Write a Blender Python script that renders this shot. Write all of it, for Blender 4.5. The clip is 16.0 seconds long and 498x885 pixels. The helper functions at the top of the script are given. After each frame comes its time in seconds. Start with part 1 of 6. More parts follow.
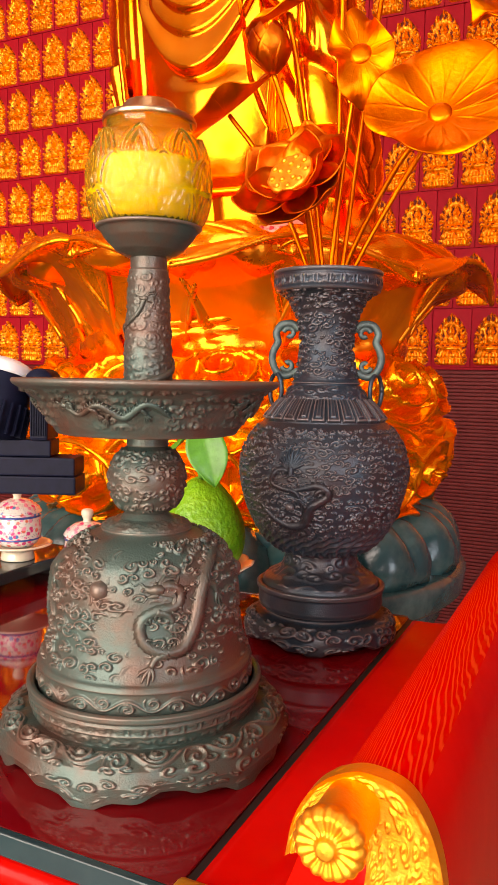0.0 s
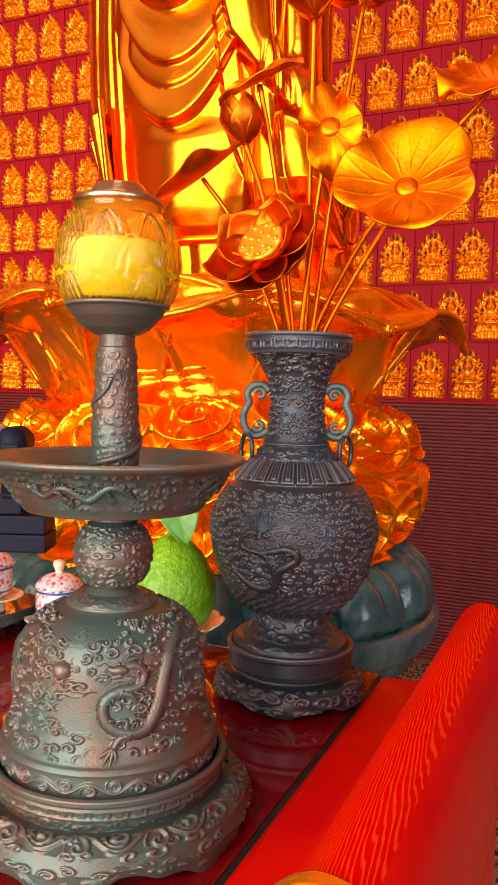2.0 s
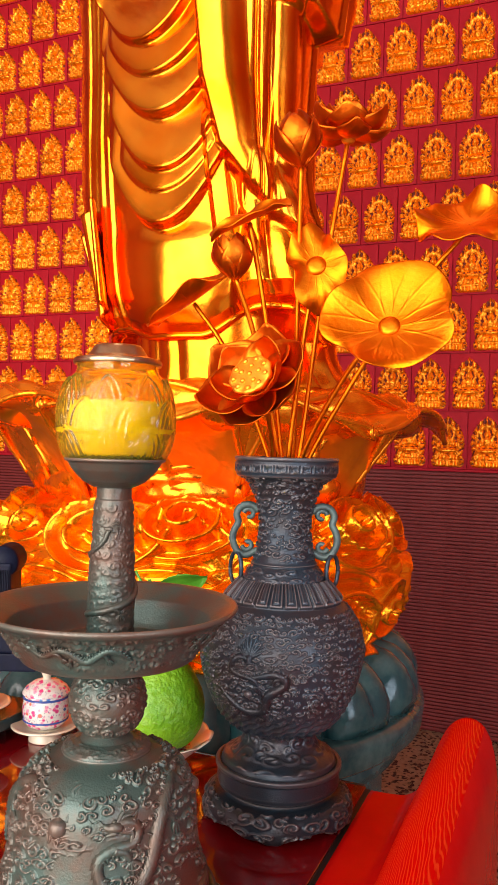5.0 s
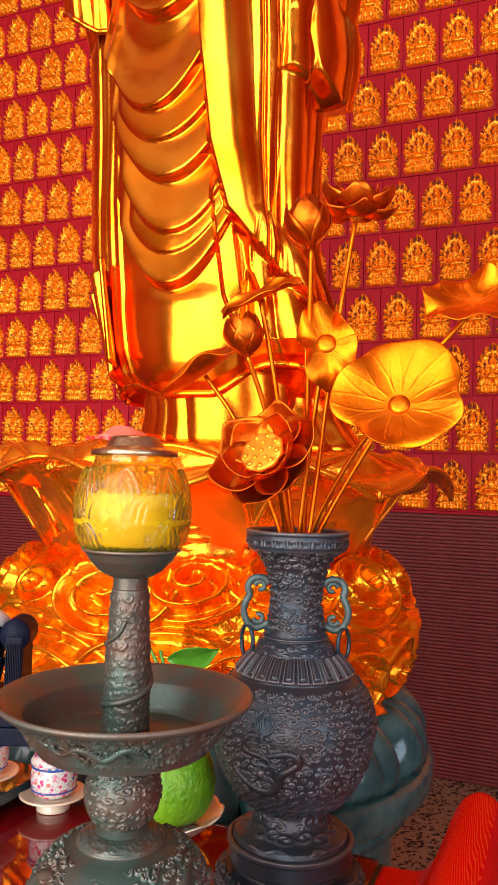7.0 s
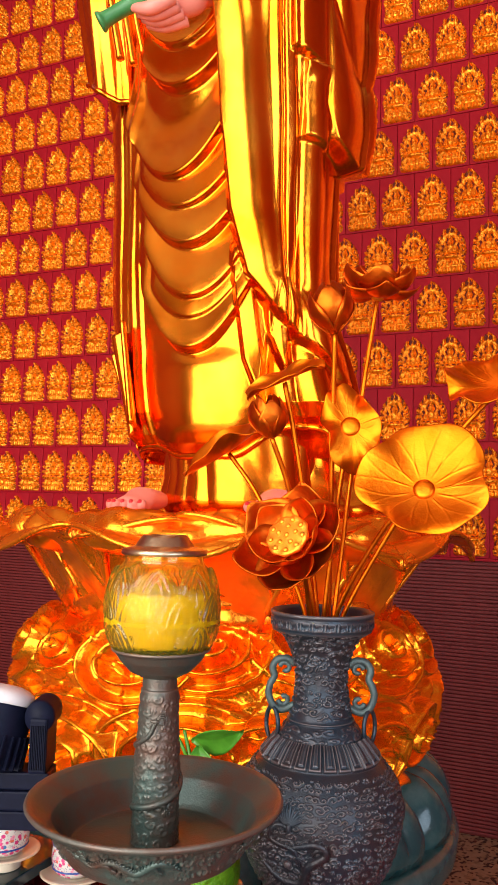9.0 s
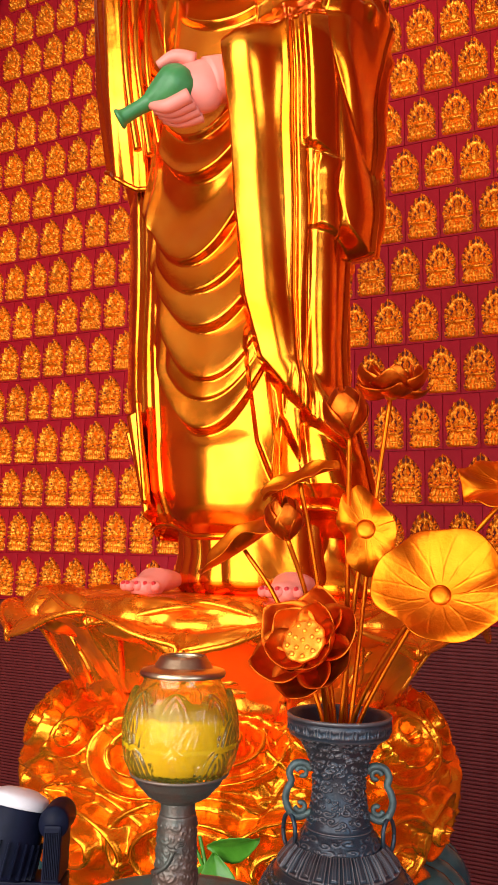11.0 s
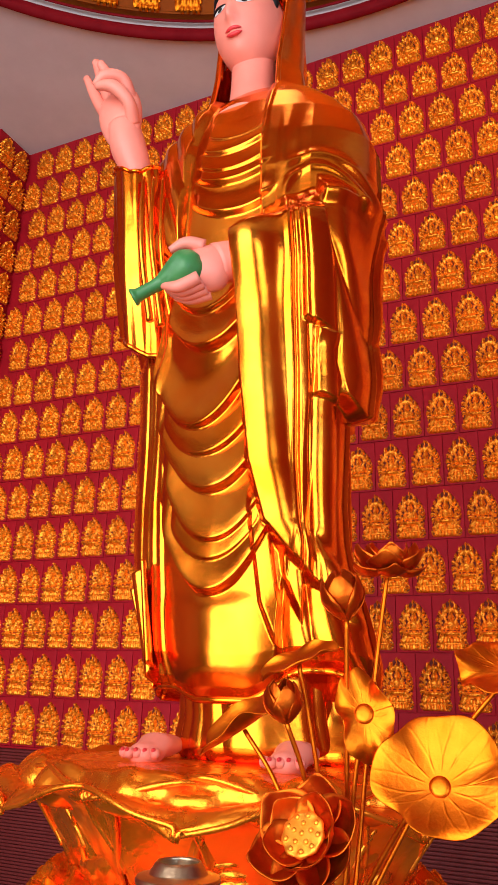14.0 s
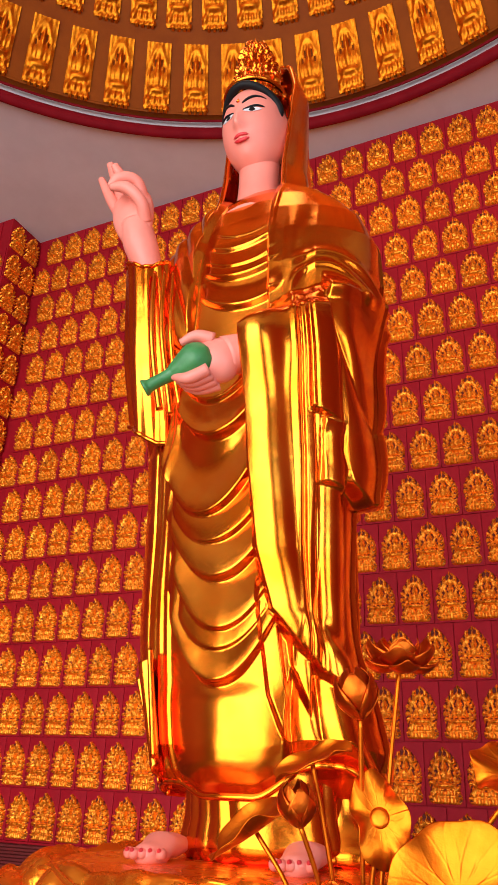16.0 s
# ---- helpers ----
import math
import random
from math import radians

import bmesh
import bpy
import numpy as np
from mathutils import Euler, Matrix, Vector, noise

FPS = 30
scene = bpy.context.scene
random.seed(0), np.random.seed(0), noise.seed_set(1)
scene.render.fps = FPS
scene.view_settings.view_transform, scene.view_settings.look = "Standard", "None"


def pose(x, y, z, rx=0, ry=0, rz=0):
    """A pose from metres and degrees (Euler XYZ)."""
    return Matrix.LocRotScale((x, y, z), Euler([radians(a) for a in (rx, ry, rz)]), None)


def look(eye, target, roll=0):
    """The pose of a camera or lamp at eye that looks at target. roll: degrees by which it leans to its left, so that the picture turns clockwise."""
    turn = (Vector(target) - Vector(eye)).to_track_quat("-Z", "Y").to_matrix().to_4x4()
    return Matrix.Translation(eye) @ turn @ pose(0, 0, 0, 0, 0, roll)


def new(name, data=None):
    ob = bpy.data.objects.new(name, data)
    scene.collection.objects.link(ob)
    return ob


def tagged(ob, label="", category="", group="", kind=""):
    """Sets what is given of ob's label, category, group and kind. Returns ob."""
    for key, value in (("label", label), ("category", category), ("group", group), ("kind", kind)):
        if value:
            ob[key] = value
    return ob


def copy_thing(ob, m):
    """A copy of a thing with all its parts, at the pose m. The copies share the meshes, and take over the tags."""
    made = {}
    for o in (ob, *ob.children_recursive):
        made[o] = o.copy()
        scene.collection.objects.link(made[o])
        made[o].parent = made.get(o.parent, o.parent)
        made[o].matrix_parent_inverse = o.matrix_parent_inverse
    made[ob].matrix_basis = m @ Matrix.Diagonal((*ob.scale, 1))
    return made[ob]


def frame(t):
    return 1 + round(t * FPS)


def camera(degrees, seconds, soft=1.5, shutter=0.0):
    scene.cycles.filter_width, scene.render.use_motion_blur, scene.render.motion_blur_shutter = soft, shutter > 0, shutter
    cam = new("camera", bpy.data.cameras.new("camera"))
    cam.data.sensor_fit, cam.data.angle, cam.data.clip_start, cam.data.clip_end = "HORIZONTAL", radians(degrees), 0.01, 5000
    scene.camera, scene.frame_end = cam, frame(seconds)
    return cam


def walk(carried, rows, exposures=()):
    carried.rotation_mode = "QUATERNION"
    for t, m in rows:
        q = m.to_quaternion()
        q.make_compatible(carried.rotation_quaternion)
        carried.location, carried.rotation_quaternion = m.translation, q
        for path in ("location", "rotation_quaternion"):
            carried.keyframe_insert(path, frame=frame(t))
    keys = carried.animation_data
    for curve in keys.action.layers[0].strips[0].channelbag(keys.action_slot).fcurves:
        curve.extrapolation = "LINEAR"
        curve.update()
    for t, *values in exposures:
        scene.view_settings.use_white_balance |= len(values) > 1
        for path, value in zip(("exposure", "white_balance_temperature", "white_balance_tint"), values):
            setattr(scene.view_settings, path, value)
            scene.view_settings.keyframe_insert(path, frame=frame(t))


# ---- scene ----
cam = camera(36.1, 16.0, soft=0.75)
METRES, EYE, TILT, LEAN, TURN = 0.6, 1.55, -4.9, -1.06, 25.3
ROWS = [
    (0.0, 0.0, 0.0, 0.0, 0.0, -0.0, -0.0),
    (0.5, 0.0057, -0.0007, 0.02, -0.29, 0.29, -0.09),
    (1.0, 0.0149, -0.0064, 0.0447, -0.66, 0.68, -0.17),
    (1.5, 0.0234, -0.0105, 0.0702, -0.98, 1.1, -0.25),
    (2.0, 0.0302, -0.0185, 0.1018, -1.34, 1.64, -0.32),
    (2.5, 0.0291, -0.0263, 0.1282, -1.65, 2.15, -0.38),
    (3.0, 0.0217, -0.039, 0.1596, -1.96, 2.79, -0.43),
    (3.5, 0.0151, -0.0555, 0.1861, -2.21, 3.34, -0.43),
    (4.0, 0.0107, -0.0727, 0.2279, -2.44, 3.98, -0.42),
    (6.5, -0.011, -0.1048, 0.3778, -2.74, 6.98, -0.31),
    (7.0, -0.0225, -0.1197, 0.4078, -2.59, 7.6, -0.29),
    (7.5, -0.0281, -0.1251, 0.4284, -2.41, 8.15, -0.28),
    (8.0, -0.037, -0.1372, 0.4657, -2.14, 8.78, -0.27),
    (8.5, -0.0443, -0.1456, 0.5, -1.9, 9.37, -0.3),
    (9.0, -0.0557, -0.1536, 0.5342, -1.6, 10.11, -0.31),
    (11.5, -0.079, -0.223, 0.6958, -0.66, 15.24, -0.47),
    (12.0, -0.0769, -0.2441, 0.7169, -0.54, 16.83, -0.54),
    (12.5, -0.0701, -0.2669, 0.731, -0.47, 18.32, -0.62),
    (13.0, -0.0613, -0.2965, 0.7489, -0.42, 20.1, -0.7),
    (13.5, -0.0548, -0.3193, 0.7681, -0.4, 21.7, -0.78),
    (14.0, -0.0553, -0.3452, 0.7807, -0.39, 23.5, -0.85),
    (14.5, -0.0664, -0.3682, 0.7906, -0.39, 25.03, -0.91),
    (15.0, -0.0862, -0.3898, 0.8039, -0.39, 26.66, -0.95),
    (15.5, -0.0916, -0.4073, 0.8085, -0.41, 27.93, -0.96),
    (16.0, -0.0937, -0.4231, 0.8108, -0.41, 29.19, -0.97),
]
walk(cam, [(t, pose(0, 0, EYE, TILT, LEAN, TURN) @ pose(METRES * x, METRES * y, METRES * z, 90 + pitch, roll, yaw)) for t, x, y, z, yaw, pitch, roll in ROWS],
     exposures=((0.0, 0.34, 7900, 22), (3.5, 0.30, 7200, 18), (9.0, 0.04, 6650, 14), (16.0, -0.27, 6200, 14)))

# ---- light ----
world = bpy.data.worlds.new("world")
scene.world = world
world.use_nodes = True
_n = world.node_tree.nodes
_bg = next(n for n in _n if n.type == "BACKGROUND")
_sky = _n.new("ShaderNodeTexSky")
_sky.sky_type, _sky.sun_disc = "NISHITA", False
_sky.sun_elevation, _sky.sun_rotation = radians(57), radians(197)
world.node_tree.links.new(_sky.outputs[0], _bg.inputs[0])
_bg.inputs[1].default_value = 0.12

EYE_SUN = look((1.0, -6.5, 12.0), (-1.0, 0.0, 1.5))
_sun = bpy.data.lights.new("sun", "SUN")
_sun.energy, _sun.angle, _sun.color = 2.0, radians(0.6), (1.0, 0.95, 0.86)
new("sun", _sun).matrix_world = EYE_SUN


def area(name, m, sx, sy, watts, col):
    li = bpy.data.lights.new(name, "AREA")
    li.shape, li.size, li.size_y, li.energy, li.color = "RECTANGLE", sx, sy, watts, col
    ob = new(name, li)
    ob.matrix_world = m
    return ob


# daylight in the openings of the front and of the right-hand wall
area("door_daylight", look((-1.6, -4.75, 3.35), (-1.4, 3, 3.3)), 6.2, 6.4, 800, (1.0, 0.97, 0.92))
area("side_daylight", look((4.55, -3.0, 2.6), (-1.0, 3.0, 2.3)), 3.0, 3.4, 190, (0.66, 0.84, 1.0))
# soft fill added under the dome's top, where no lamp is known
area("dome_fill", look((-1.16, 0.67, 9.55), (-1.16, 0.68, 0)), 1.8, 1.8, 40, (1.0, 0.86, 0.66))


# ---- materials ----
def mat(name, col, col2=None, rough=0.5, metal=0.0, scale=20.0, bump=0.0, bscale=200.0, coat=0.0, rough2=None, spec=0.5, detail=6.0, vary=0.0, lo=0.35, hi=0.65, worn_glint=None):
    """A node material: two colours mixed by noise, roughness that varies with it, fine relief, and a slight change from piece to piece."""
    m = bpy.data.materials.new(name)
    m.use_nodes = True
    t, b = m.node_tree, m.node_tree.nodes["Principled BSDF"]
    N, L = t.nodes.new, t.links.new
    co = N("ShaderNodeTexCoord")
    no = N("ShaderNodeTexNoise")
    no.inputs["Scale"].default_value, no.inputs["Detail"].default_value, no.inputs["Roughness"].default_value = scale, detail, 0.62
    L(co.outputs["Object"], no.inputs["Vector"])
    ra = N("ShaderNodeValToRGB")
    ra.color_ramp.elements[0].position, ra.color_ramp.elements[1].position = lo, hi
    ra.color_ramp.elements[0].color = (*col, 1)
    ra.color_ramp.elements[1].color = (*(col2 or col), 1)
    L(no.outputs["Fac"], ra.inputs["Fac"])
    out = ra.outputs["Color"]
    if worn_glint:
        # raised edges coloured brighter: rubbed metal, with glints painted in as well
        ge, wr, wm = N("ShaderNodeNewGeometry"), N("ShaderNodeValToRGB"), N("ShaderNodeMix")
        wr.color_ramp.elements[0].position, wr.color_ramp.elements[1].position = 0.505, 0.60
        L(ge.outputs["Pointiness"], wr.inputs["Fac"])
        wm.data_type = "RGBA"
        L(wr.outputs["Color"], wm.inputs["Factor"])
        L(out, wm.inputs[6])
        wm.inputs[7].default_value = (*worn_glint, 1)
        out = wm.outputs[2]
    if vary:
        oi, hs, mr = N("ShaderNodeObjectInfo"), N("ShaderNodeHueSaturation"), N("ShaderNodeMapRange")
        mr.inputs["To Min"].default_value, mr.inputs["To Max"].default_value = 1 - vary, 1 + vary
        L(oi.outputs["Random"], mr.inputs["Value"])
        L(mr.outputs["Result"], hs.inputs["Value"])
        L(out, hs.inputs["Color"])
        out = hs.outputs["Color"]
    L(out, b.inputs["Base Color"])
    rr = N("ShaderNodeMapRange")
    rr.inputs["To Min"].default_value, rr.inputs["To Max"].default_value = rough, rough if rough2 is None else rough2
    L(no.outputs["Fac"], rr.inputs["Value"])
    L(rr.outputs["Result"], b.inputs["Roughness"])
    b.inputs["Metallic"].default_value, b.inputs["Specular IOR Level"].default_value = metal, spec
    b.inputs["Coat Weight"].default_value, b.inputs["Coat Roughness"].default_value = coat, 0.04
    if bump:
        n2, bu = N("ShaderNodeTexNoise"), N("ShaderNodeBump")
        n2.inputs["Scale"].default_value, n2.inputs["Detail"].default_value = bscale, 5
        L(co.outputs["Object"], n2.inputs["Vector"])
        bu.inputs["Strength"].default_value, bu.inputs["Distance"].default_value = bump, 0.4 / bscale
        L(n2.outputs["Fac"], bu.inputs["Height"])
        L(bu.outputs["Normal"], b.inputs["Normal"])
    return m


GOLD = mat("gilded_gold", (1.0, 0.225, 0.006), (1.0, 0.31, 0.018), 0.16, 0.85, 5, 0.25, 40, rough2=0.38)
GOLD_CLOUD = mat("gilded_cloud", (1.0, 0.25, 0.006), (1.0, 0.33, 0.013), 0.14, 0.85, 5, 0.2, 40, rough2=0.34)
GOLD_ROBE = mat("gilded_robe", (0.95, 0.205, 0.006), (0.97, 0.33, 0.026), 0.15, 1.0, 4, 0.06, 9, rough2=0.28)
GOLD_PLAQUE = mat("plaque_gold", (1.0, 0.26, 0.006), (1.0, 0.38, 0.020), 0.20, 0.72, 30, 0.5, 160, rough2=0.36, vary=0.10)
GOLD_DOME = mat("dome_gold", (0.62, 0.16, 0.005), (0.75, 0.24, 0.010), 0.30, 1.0, 30, 0.5, 160, rough2=0.46)
GOLD_LEAF = mat("flower_gold", (0.72, 0.130, 0.003), (0.84, 0.19, 0.008), 0.30, 1.0, 18, 0.2, 150, rough2=0.44)
COPPER_LEAF = mat("petal_copper", (0.60, 0.080, 0.005), (0.76, 0.155, 0.010), 0.32, 1.0, 18, 0.2, 150, rough2=0.45)
GOLD_TRIM = mat("trim_gold", (0.97, 0.40, 0.030), (1.0, 0.48, 0.055), 0.42, 1.0, 60, 0.5, 500, rough2=0.58)
# both bronzes: edge colour holds rubbed tone and painted highlight together
BRONZE = mat("patina_bronze", (0.110, 0.064, 0.046), (0.060, 0.098, 0.084), 0.28, 0.40, 14, 0.5, 420, rough2=0.46, lo=0.38, hi=0.58, worn_glint=(0.20, 0.145, 0.115))
BRONZE_DARK = mat("dark_bronze", (0.040, 0.033, 0.036), (0.024, 0.042, 0.060), 0.24, 0.4, 14, 0.5, 420, rough2=0.40, lo=0.36, hi=0.60, worn_glint=(0.22, 0.19, 0.185))
PATINA = mat("green_patina", (0.06, 0.085, 0.085), (0.10, 0.15, 0.14), 0.42, 0.4, 40, 0.3, 400, rough2=0.6)
WALL_RED = mat("wall_red", (0.34, 0.005, 0.014), (0.41, 0.007, 0.019), 0.55, 0, 6, 0.15, 90, rough2=0.68, vary=0.06, spec=0.2)
# red ground darkened in its colour to stand for shade in recesses
SHADED_GROUND = mat("shaded_ground_red", (0.11, 0.008, 0.005), (0.15, 0.012, 0.007), 0.5, 0, 30, 0.2, 160, rough2=0.65, spec=0.3)
DADO = mat("dado_red", (0.165, 0.024, 0.024), (0.200, 0.034, 0.033), 0.45, 0, 8, 0.1, 120, rough2=0.6, spec=0.2)
CEIL = mat("ceiling_grey", (0.60, 0.55, 0.56), (0.66, 0.61, 0.62), 0.8, 0, 2, 0.1, 60)
DOME_BAND = mat("dome_brown", (0.24, 0.048, 0.001), (0.30, 0.066, 0.002), 0.5, 0.1, 3, 0.2, 60, rough2=0.6, spec=0.12)
DOME_RIM = mat("dome_rim_red", (0.18, 0.005, 0.010), (0.23, 0.008, 0.014), 0.6, 0, 5, 0.1, 80, spec=0.05)
LACQUER = mat("red_lacquer", (0.54, 0.004, 0.003), (0.62, 0.007, 0.004), 0.24, 0, 9, 0.04, 30, coat=0.09, spec=0.06)
LACQUER_TOP = mat("dark_lacquer", (0.13, 0.002, 0.004), (0.18, 0.003, 0.005), 0.05, 0, 7, 0.0, coat=0.5, spec=0.35)
BLACK = mat("black_gap", (0.006, 0.006, 0.006), (0.012, 0.010, 0.010), 0.5, 0, 20)
GLASS_EDGE = mat("glass_edge", (0.012, 0.030, 0.036), (0.020, 0.045, 0.050), 0.10, 0, 12, coat=0.15, spec=0.3)
MARBLE = mat("green_marble", (0.012, 0.060, 0.066), (0.085, 0.160, 0.145), 0.14, 0, 7, 0.15, 60, coat=0.0, rough2=0.30, lo=0.40, hi=0.70)
PLASTIC = mat("black_plastic", (0.004, 0.006, 0.016), (0.007, 0.009, 0.024), 0.42, 0, 60, 0.2, 600, rough2=0.55, spec=0.10)
WHITE = mat("white_plastic", (0.62, 0.62, 0.64), (0.72, 0.72, 0.74), 0.4, 0, 20, 0.1, 200)
SKIN = mat("painted_skin", (0.80, 0.23, 0.17), (0.85, 0.28, 0.21), 0.45, 0, 4, 0.05, 50, rough2=0.5)
HAIR = mat("painted_black", (0.008, 0.007, 0.008), (0.012, 0.011, 0.011), 0.5, 0, 30, 0.3, 200, spec=0.15)
LIPS = mat("painted_red", (0.62, 0.03, 0.035), (0.70, 0.04, 0.05), 0.4, 0, 20)
JADE = mat("green_bottle", (0.030, 0.17, 0.045), (0.055, 0.25, 0.070), 0.36, 0, 14, 0.1, 90, rough2=0.5)
RIND = mat("pomelo_rind", (0.10, 0.30, 0.006), (0.18, 0.39, 0.010), 0.36, 0, 25, 1.0, 110, rough2=0.46)
LEAF = mat("green_leaf", (0.045, 0.20, 0.012), (0.075, 0.28, 0.02), 0.36, 0, 40, 0.2, 300)
PORCELAIN = mat("white_porcelain", (0.76, 0.66, 0.50), (0.82, 0.72, 0.56), 0.12, 0, 20, coat=0.6)
WAX = mat("yellow_wax", (0.84, 0.60, 0.002), (0.90, 0.68, 0.004), 0.5, 0, 30, 0.2, 120, spec=0.1)
STEEL = mat("tarnished_steel", (0.48, 0.33, 0.20), (0.62, 0.46, 0.28), 0.22, 1.0, 30, 0.2, 200, rough2=0.4)
PLAIN_RED = mat("plain_red_wall", (0.30, 0.05, 0.04), (0.34, 0.06, 0.05), 0.6, 0, 3, 0.1, 60)


def grained_lacquer():
    """Red lacquer over wood whose grain runs along y."""
    m = mat("grained_lacquer", (0.52, 0.006, 0.004), (0.60, 0.010, 0.006), 0.45, 0, 9, 0.0, coat=0.14, spec=0.0)
    t, b = m.node_tree, m.node_tree.nodes["Principled BSDF"]
    N, L = t.nodes.new, t.links.new
    co, mp, wv, ra = N("ShaderNodeTexCoord"), N("ShaderNodeMapping"), N("ShaderNodeTexWave"), N("ShaderNodeValToRGB")
    mp.inputs["Scale"].default_value = (1.0, 0.10, 0.7)
    wv.wave_type, wv.bands_direction = "BANDS", "DIAGONAL"
    for k, q in (("Scale", 190), ("Distortion", 9), ("Detail", 2), ("Detail Scale", 0.4)):
        wv.inputs[k].default_value = q
    L(co.outputs["Object"], mp.inputs["Vector"])
    L(mp.outputs["Vector"], wv.inputs["Vector"])
    e = ra.color_ramp.elements
    e[0].position, e[0].color, e[1].position, e[1].color = 0.62, (0.58, 0.003, 0.002, 1), 0.98, (0.70, 0.038, 0.008, 1)
    L(wv.outputs["Fac"], ra.inputs["Fac"])
    L(ra.outputs["Color"], b.inputs["Base Color"])
    return m


GRAINED = grained_lacquer()


def terrazzo():
    m = bpy.data.materials.new("speckled_granite")
    m.use_nodes = True
    t, b = m.node_tree, m.node_tree.nodes["Principled BSDF"]
    N, L = t.nodes.new, t.links.new
    co, v, n, r, r2, mx = N("ShaderNodeTexCoord"), N("ShaderNodeTexVoronoi"), N("ShaderNodeTexNoise"), N("ShaderNodeValToRGB"), N("ShaderNodeValToRGB"), N("ShaderNodeMix")
    v.inputs["Scale"].default_value, n.inputs["Scale"].default_value = 55, 30
    for q in (v, n):
        L(co.outputs["Object"], q.inputs["Vector"])
    r.color_ramp.elements[0].position, r.color_ramp.elements[1].position = 0.28, 0.42
    L(v.outputs["Color"], r.inputs["Fac"])
    r2.color_ramp.elements[0].color, r2.color_ramp.elements[1].color = (0.21, 0.12, 0.068, 1), (0.37, 0.25, 0.16, 1)
    L(n.outputs["Fac"], r2.inputs["Fac"])
    mx.data_type = "RGBA"
    L(r.outputs["Color"], mx.inputs["Factor"])
    mx.inputs[6].default_value = (0.045, 0.028, 0.020, 1)
    L(r2.outputs["Color"], mx.inputs[7])
    L(mx.outputs[2], b.inputs["Base Color"])
    b.inputs["Roughness"].default_value = 0.25
    return m


GRANITE = terrazzo()


def clear_glass():
    m = bpy.data.materials.new("pressed_glass")
    m.use_nodes = True
    b = m.node_tree.nodes["Principled BSDF"]
    b.inputs["Base Color"].default_value = (1.0, 0.85, 0.09, 1)
    b.inputs["Roughness"].default_value, b.inputs["Transmission Weight"].default_value, b.inputs["IOR"].default_value = 0.04, 0.95, 1.42
    return m


GLASS = clear_glass()


# ---- geometry ----
def make(name, V, Fc, mats, parent=None, label="", smooth=True, idx=None):
    me = bpy.data.meshes.new(name)
    me.from_pydata([tuple(map(float, v)) for v in V], [], Fc)
    for m in (mats if isinstance(mats, (list, tuple)) else [mats]):
        me.materials.append(m)
    if idx is not None:
        me.polygons.foreach_set("material_index", np.asarray(idx, dtype=np.int32))
    if smooth:
        me.polygons.foreach_set("use_smooth", np.ones(len(me.polygons), dtype=bool))
    me.update()
    ob = new(name, me)
    if parent is not None:
        ob.parent = parent
    if label:
        ob["label"] = label
    return ob


def thing(name, loc, label, category, group="", rz=0.0):
    e = new(name)
    e.empty_display_size = 0.05
    e.matrix_world = pose(*loc, 0, 0, rz)
    return tagged(e, label, category, group)


class Bag:
    """Collects pieces of one mesh."""

    def __init__(self):
        self.V, self.F, self.I, self.n = [], [], [], 0

    def add(self, V, Fc, i=0):
        V = np.asarray(V, float)
        self.V.append(V)
        self.F += [tuple(a + self.n for a in f) for f in Fc]
        self.I += [i] * len(Fc)
        self.n += len(V)
        return self

    def make(self, name, mats, parent=None, label="", smooth=True):
        return make(name, np.vstack(self.V), self.F, mats, parent, label, smooth, self.I)


def quads(nu, nv, cu=False, cv=False):
    """Faces of a grid of nu by nv points, closed round u or v if told."""
    f = []
    for i in range(nu if cu else nu - 1):
        for j in range(nv if cv else nv - 1):
            a, b = i * nv + j, ((i + 1) % nu) * nv + j
            c, d = ((i + 1) % nu) * nv + (j + 1) % nv, i * nv + (j + 1) % nv
            f.append((a, b, c, d))
    return f


def smooth_line(pts, n, curve=True):
    """n points along a run of points, evenly spaced; curved through them or straight."""
    p = np.asarray(pts, float)
    if curve:
        e = np.vstack([2 * p[0] - p[1], p, 2 * p[-1] - p[-2]])
        out = []
        for i in range(len(p) - 1):
            a, b, c, d = e[i:i + 4]
            t = np.linspace(0, 1, 12, endpoint=False)[:, None]
            out.append(0.5 * (2 * b + (c - a) * t + (2 * a - 5 * b + 4 * c - d) * t * t + (3 * b - a - 3 * c + d) * t ** 3))
        p = np.vstack([*out, p[-1:]])
    s = np.r_[0, np.cumsum(np.linalg.norm(np.diff(p, axis=0), axis=1))]
    q = np.linspace(0, s[-1], n)
    return np.stack([np.interp(q, s, p[:, k]) for k in range(p.shape[1])], 1)


def lathe(prof, n=64, m=40, curve=True, relief=None, cap=True):
    """Turns a profile of (radius, height), run from bottom to top on its outside, round z; relief(angle, along, r, z) lifts it outwards."""
    pr = smooth_line(prof, m, curve)
    d = np.gradient(pr, axis=0)
    nn = np.stack([d[:, 1], -d[:, 0]], 1)
    nn /= np.linalg.norm(nn, axis=1)[:, None] + 1e-9
    s = np.r_[0, np.cumsum(np.linalg.norm(np.diff(pr, axis=0), axis=1))]
    a = np.linspace(0, 2 * math.pi, n, endpoint=False)
    A, S = np.meshgrid(a, s, indexing="ij")
    R, Z = np.broadcast_to(pr[:, 0], A.shape), np.broadcast_to(pr[:, 1], A.shape)
    if relief is not None:
        h = relief(A, S, R, Z)
        R, Z = R + h * nn[:, 0], Z + h * nn[:, 1]
    V = np.stack([R * np.cos(A), R * np.sin(A), Z], -1).reshape(-1, 3)
    f = quads(n, m, cu=True)
    if cap:
        for j, rev in ((0, True), (m - 1, False)):
            if pr[j, 0] > 1e-4:
                ring = [i * m + j for i in range(n)]
                f.append(tuple(ring[::-1] if rev else ring))
    return V, f


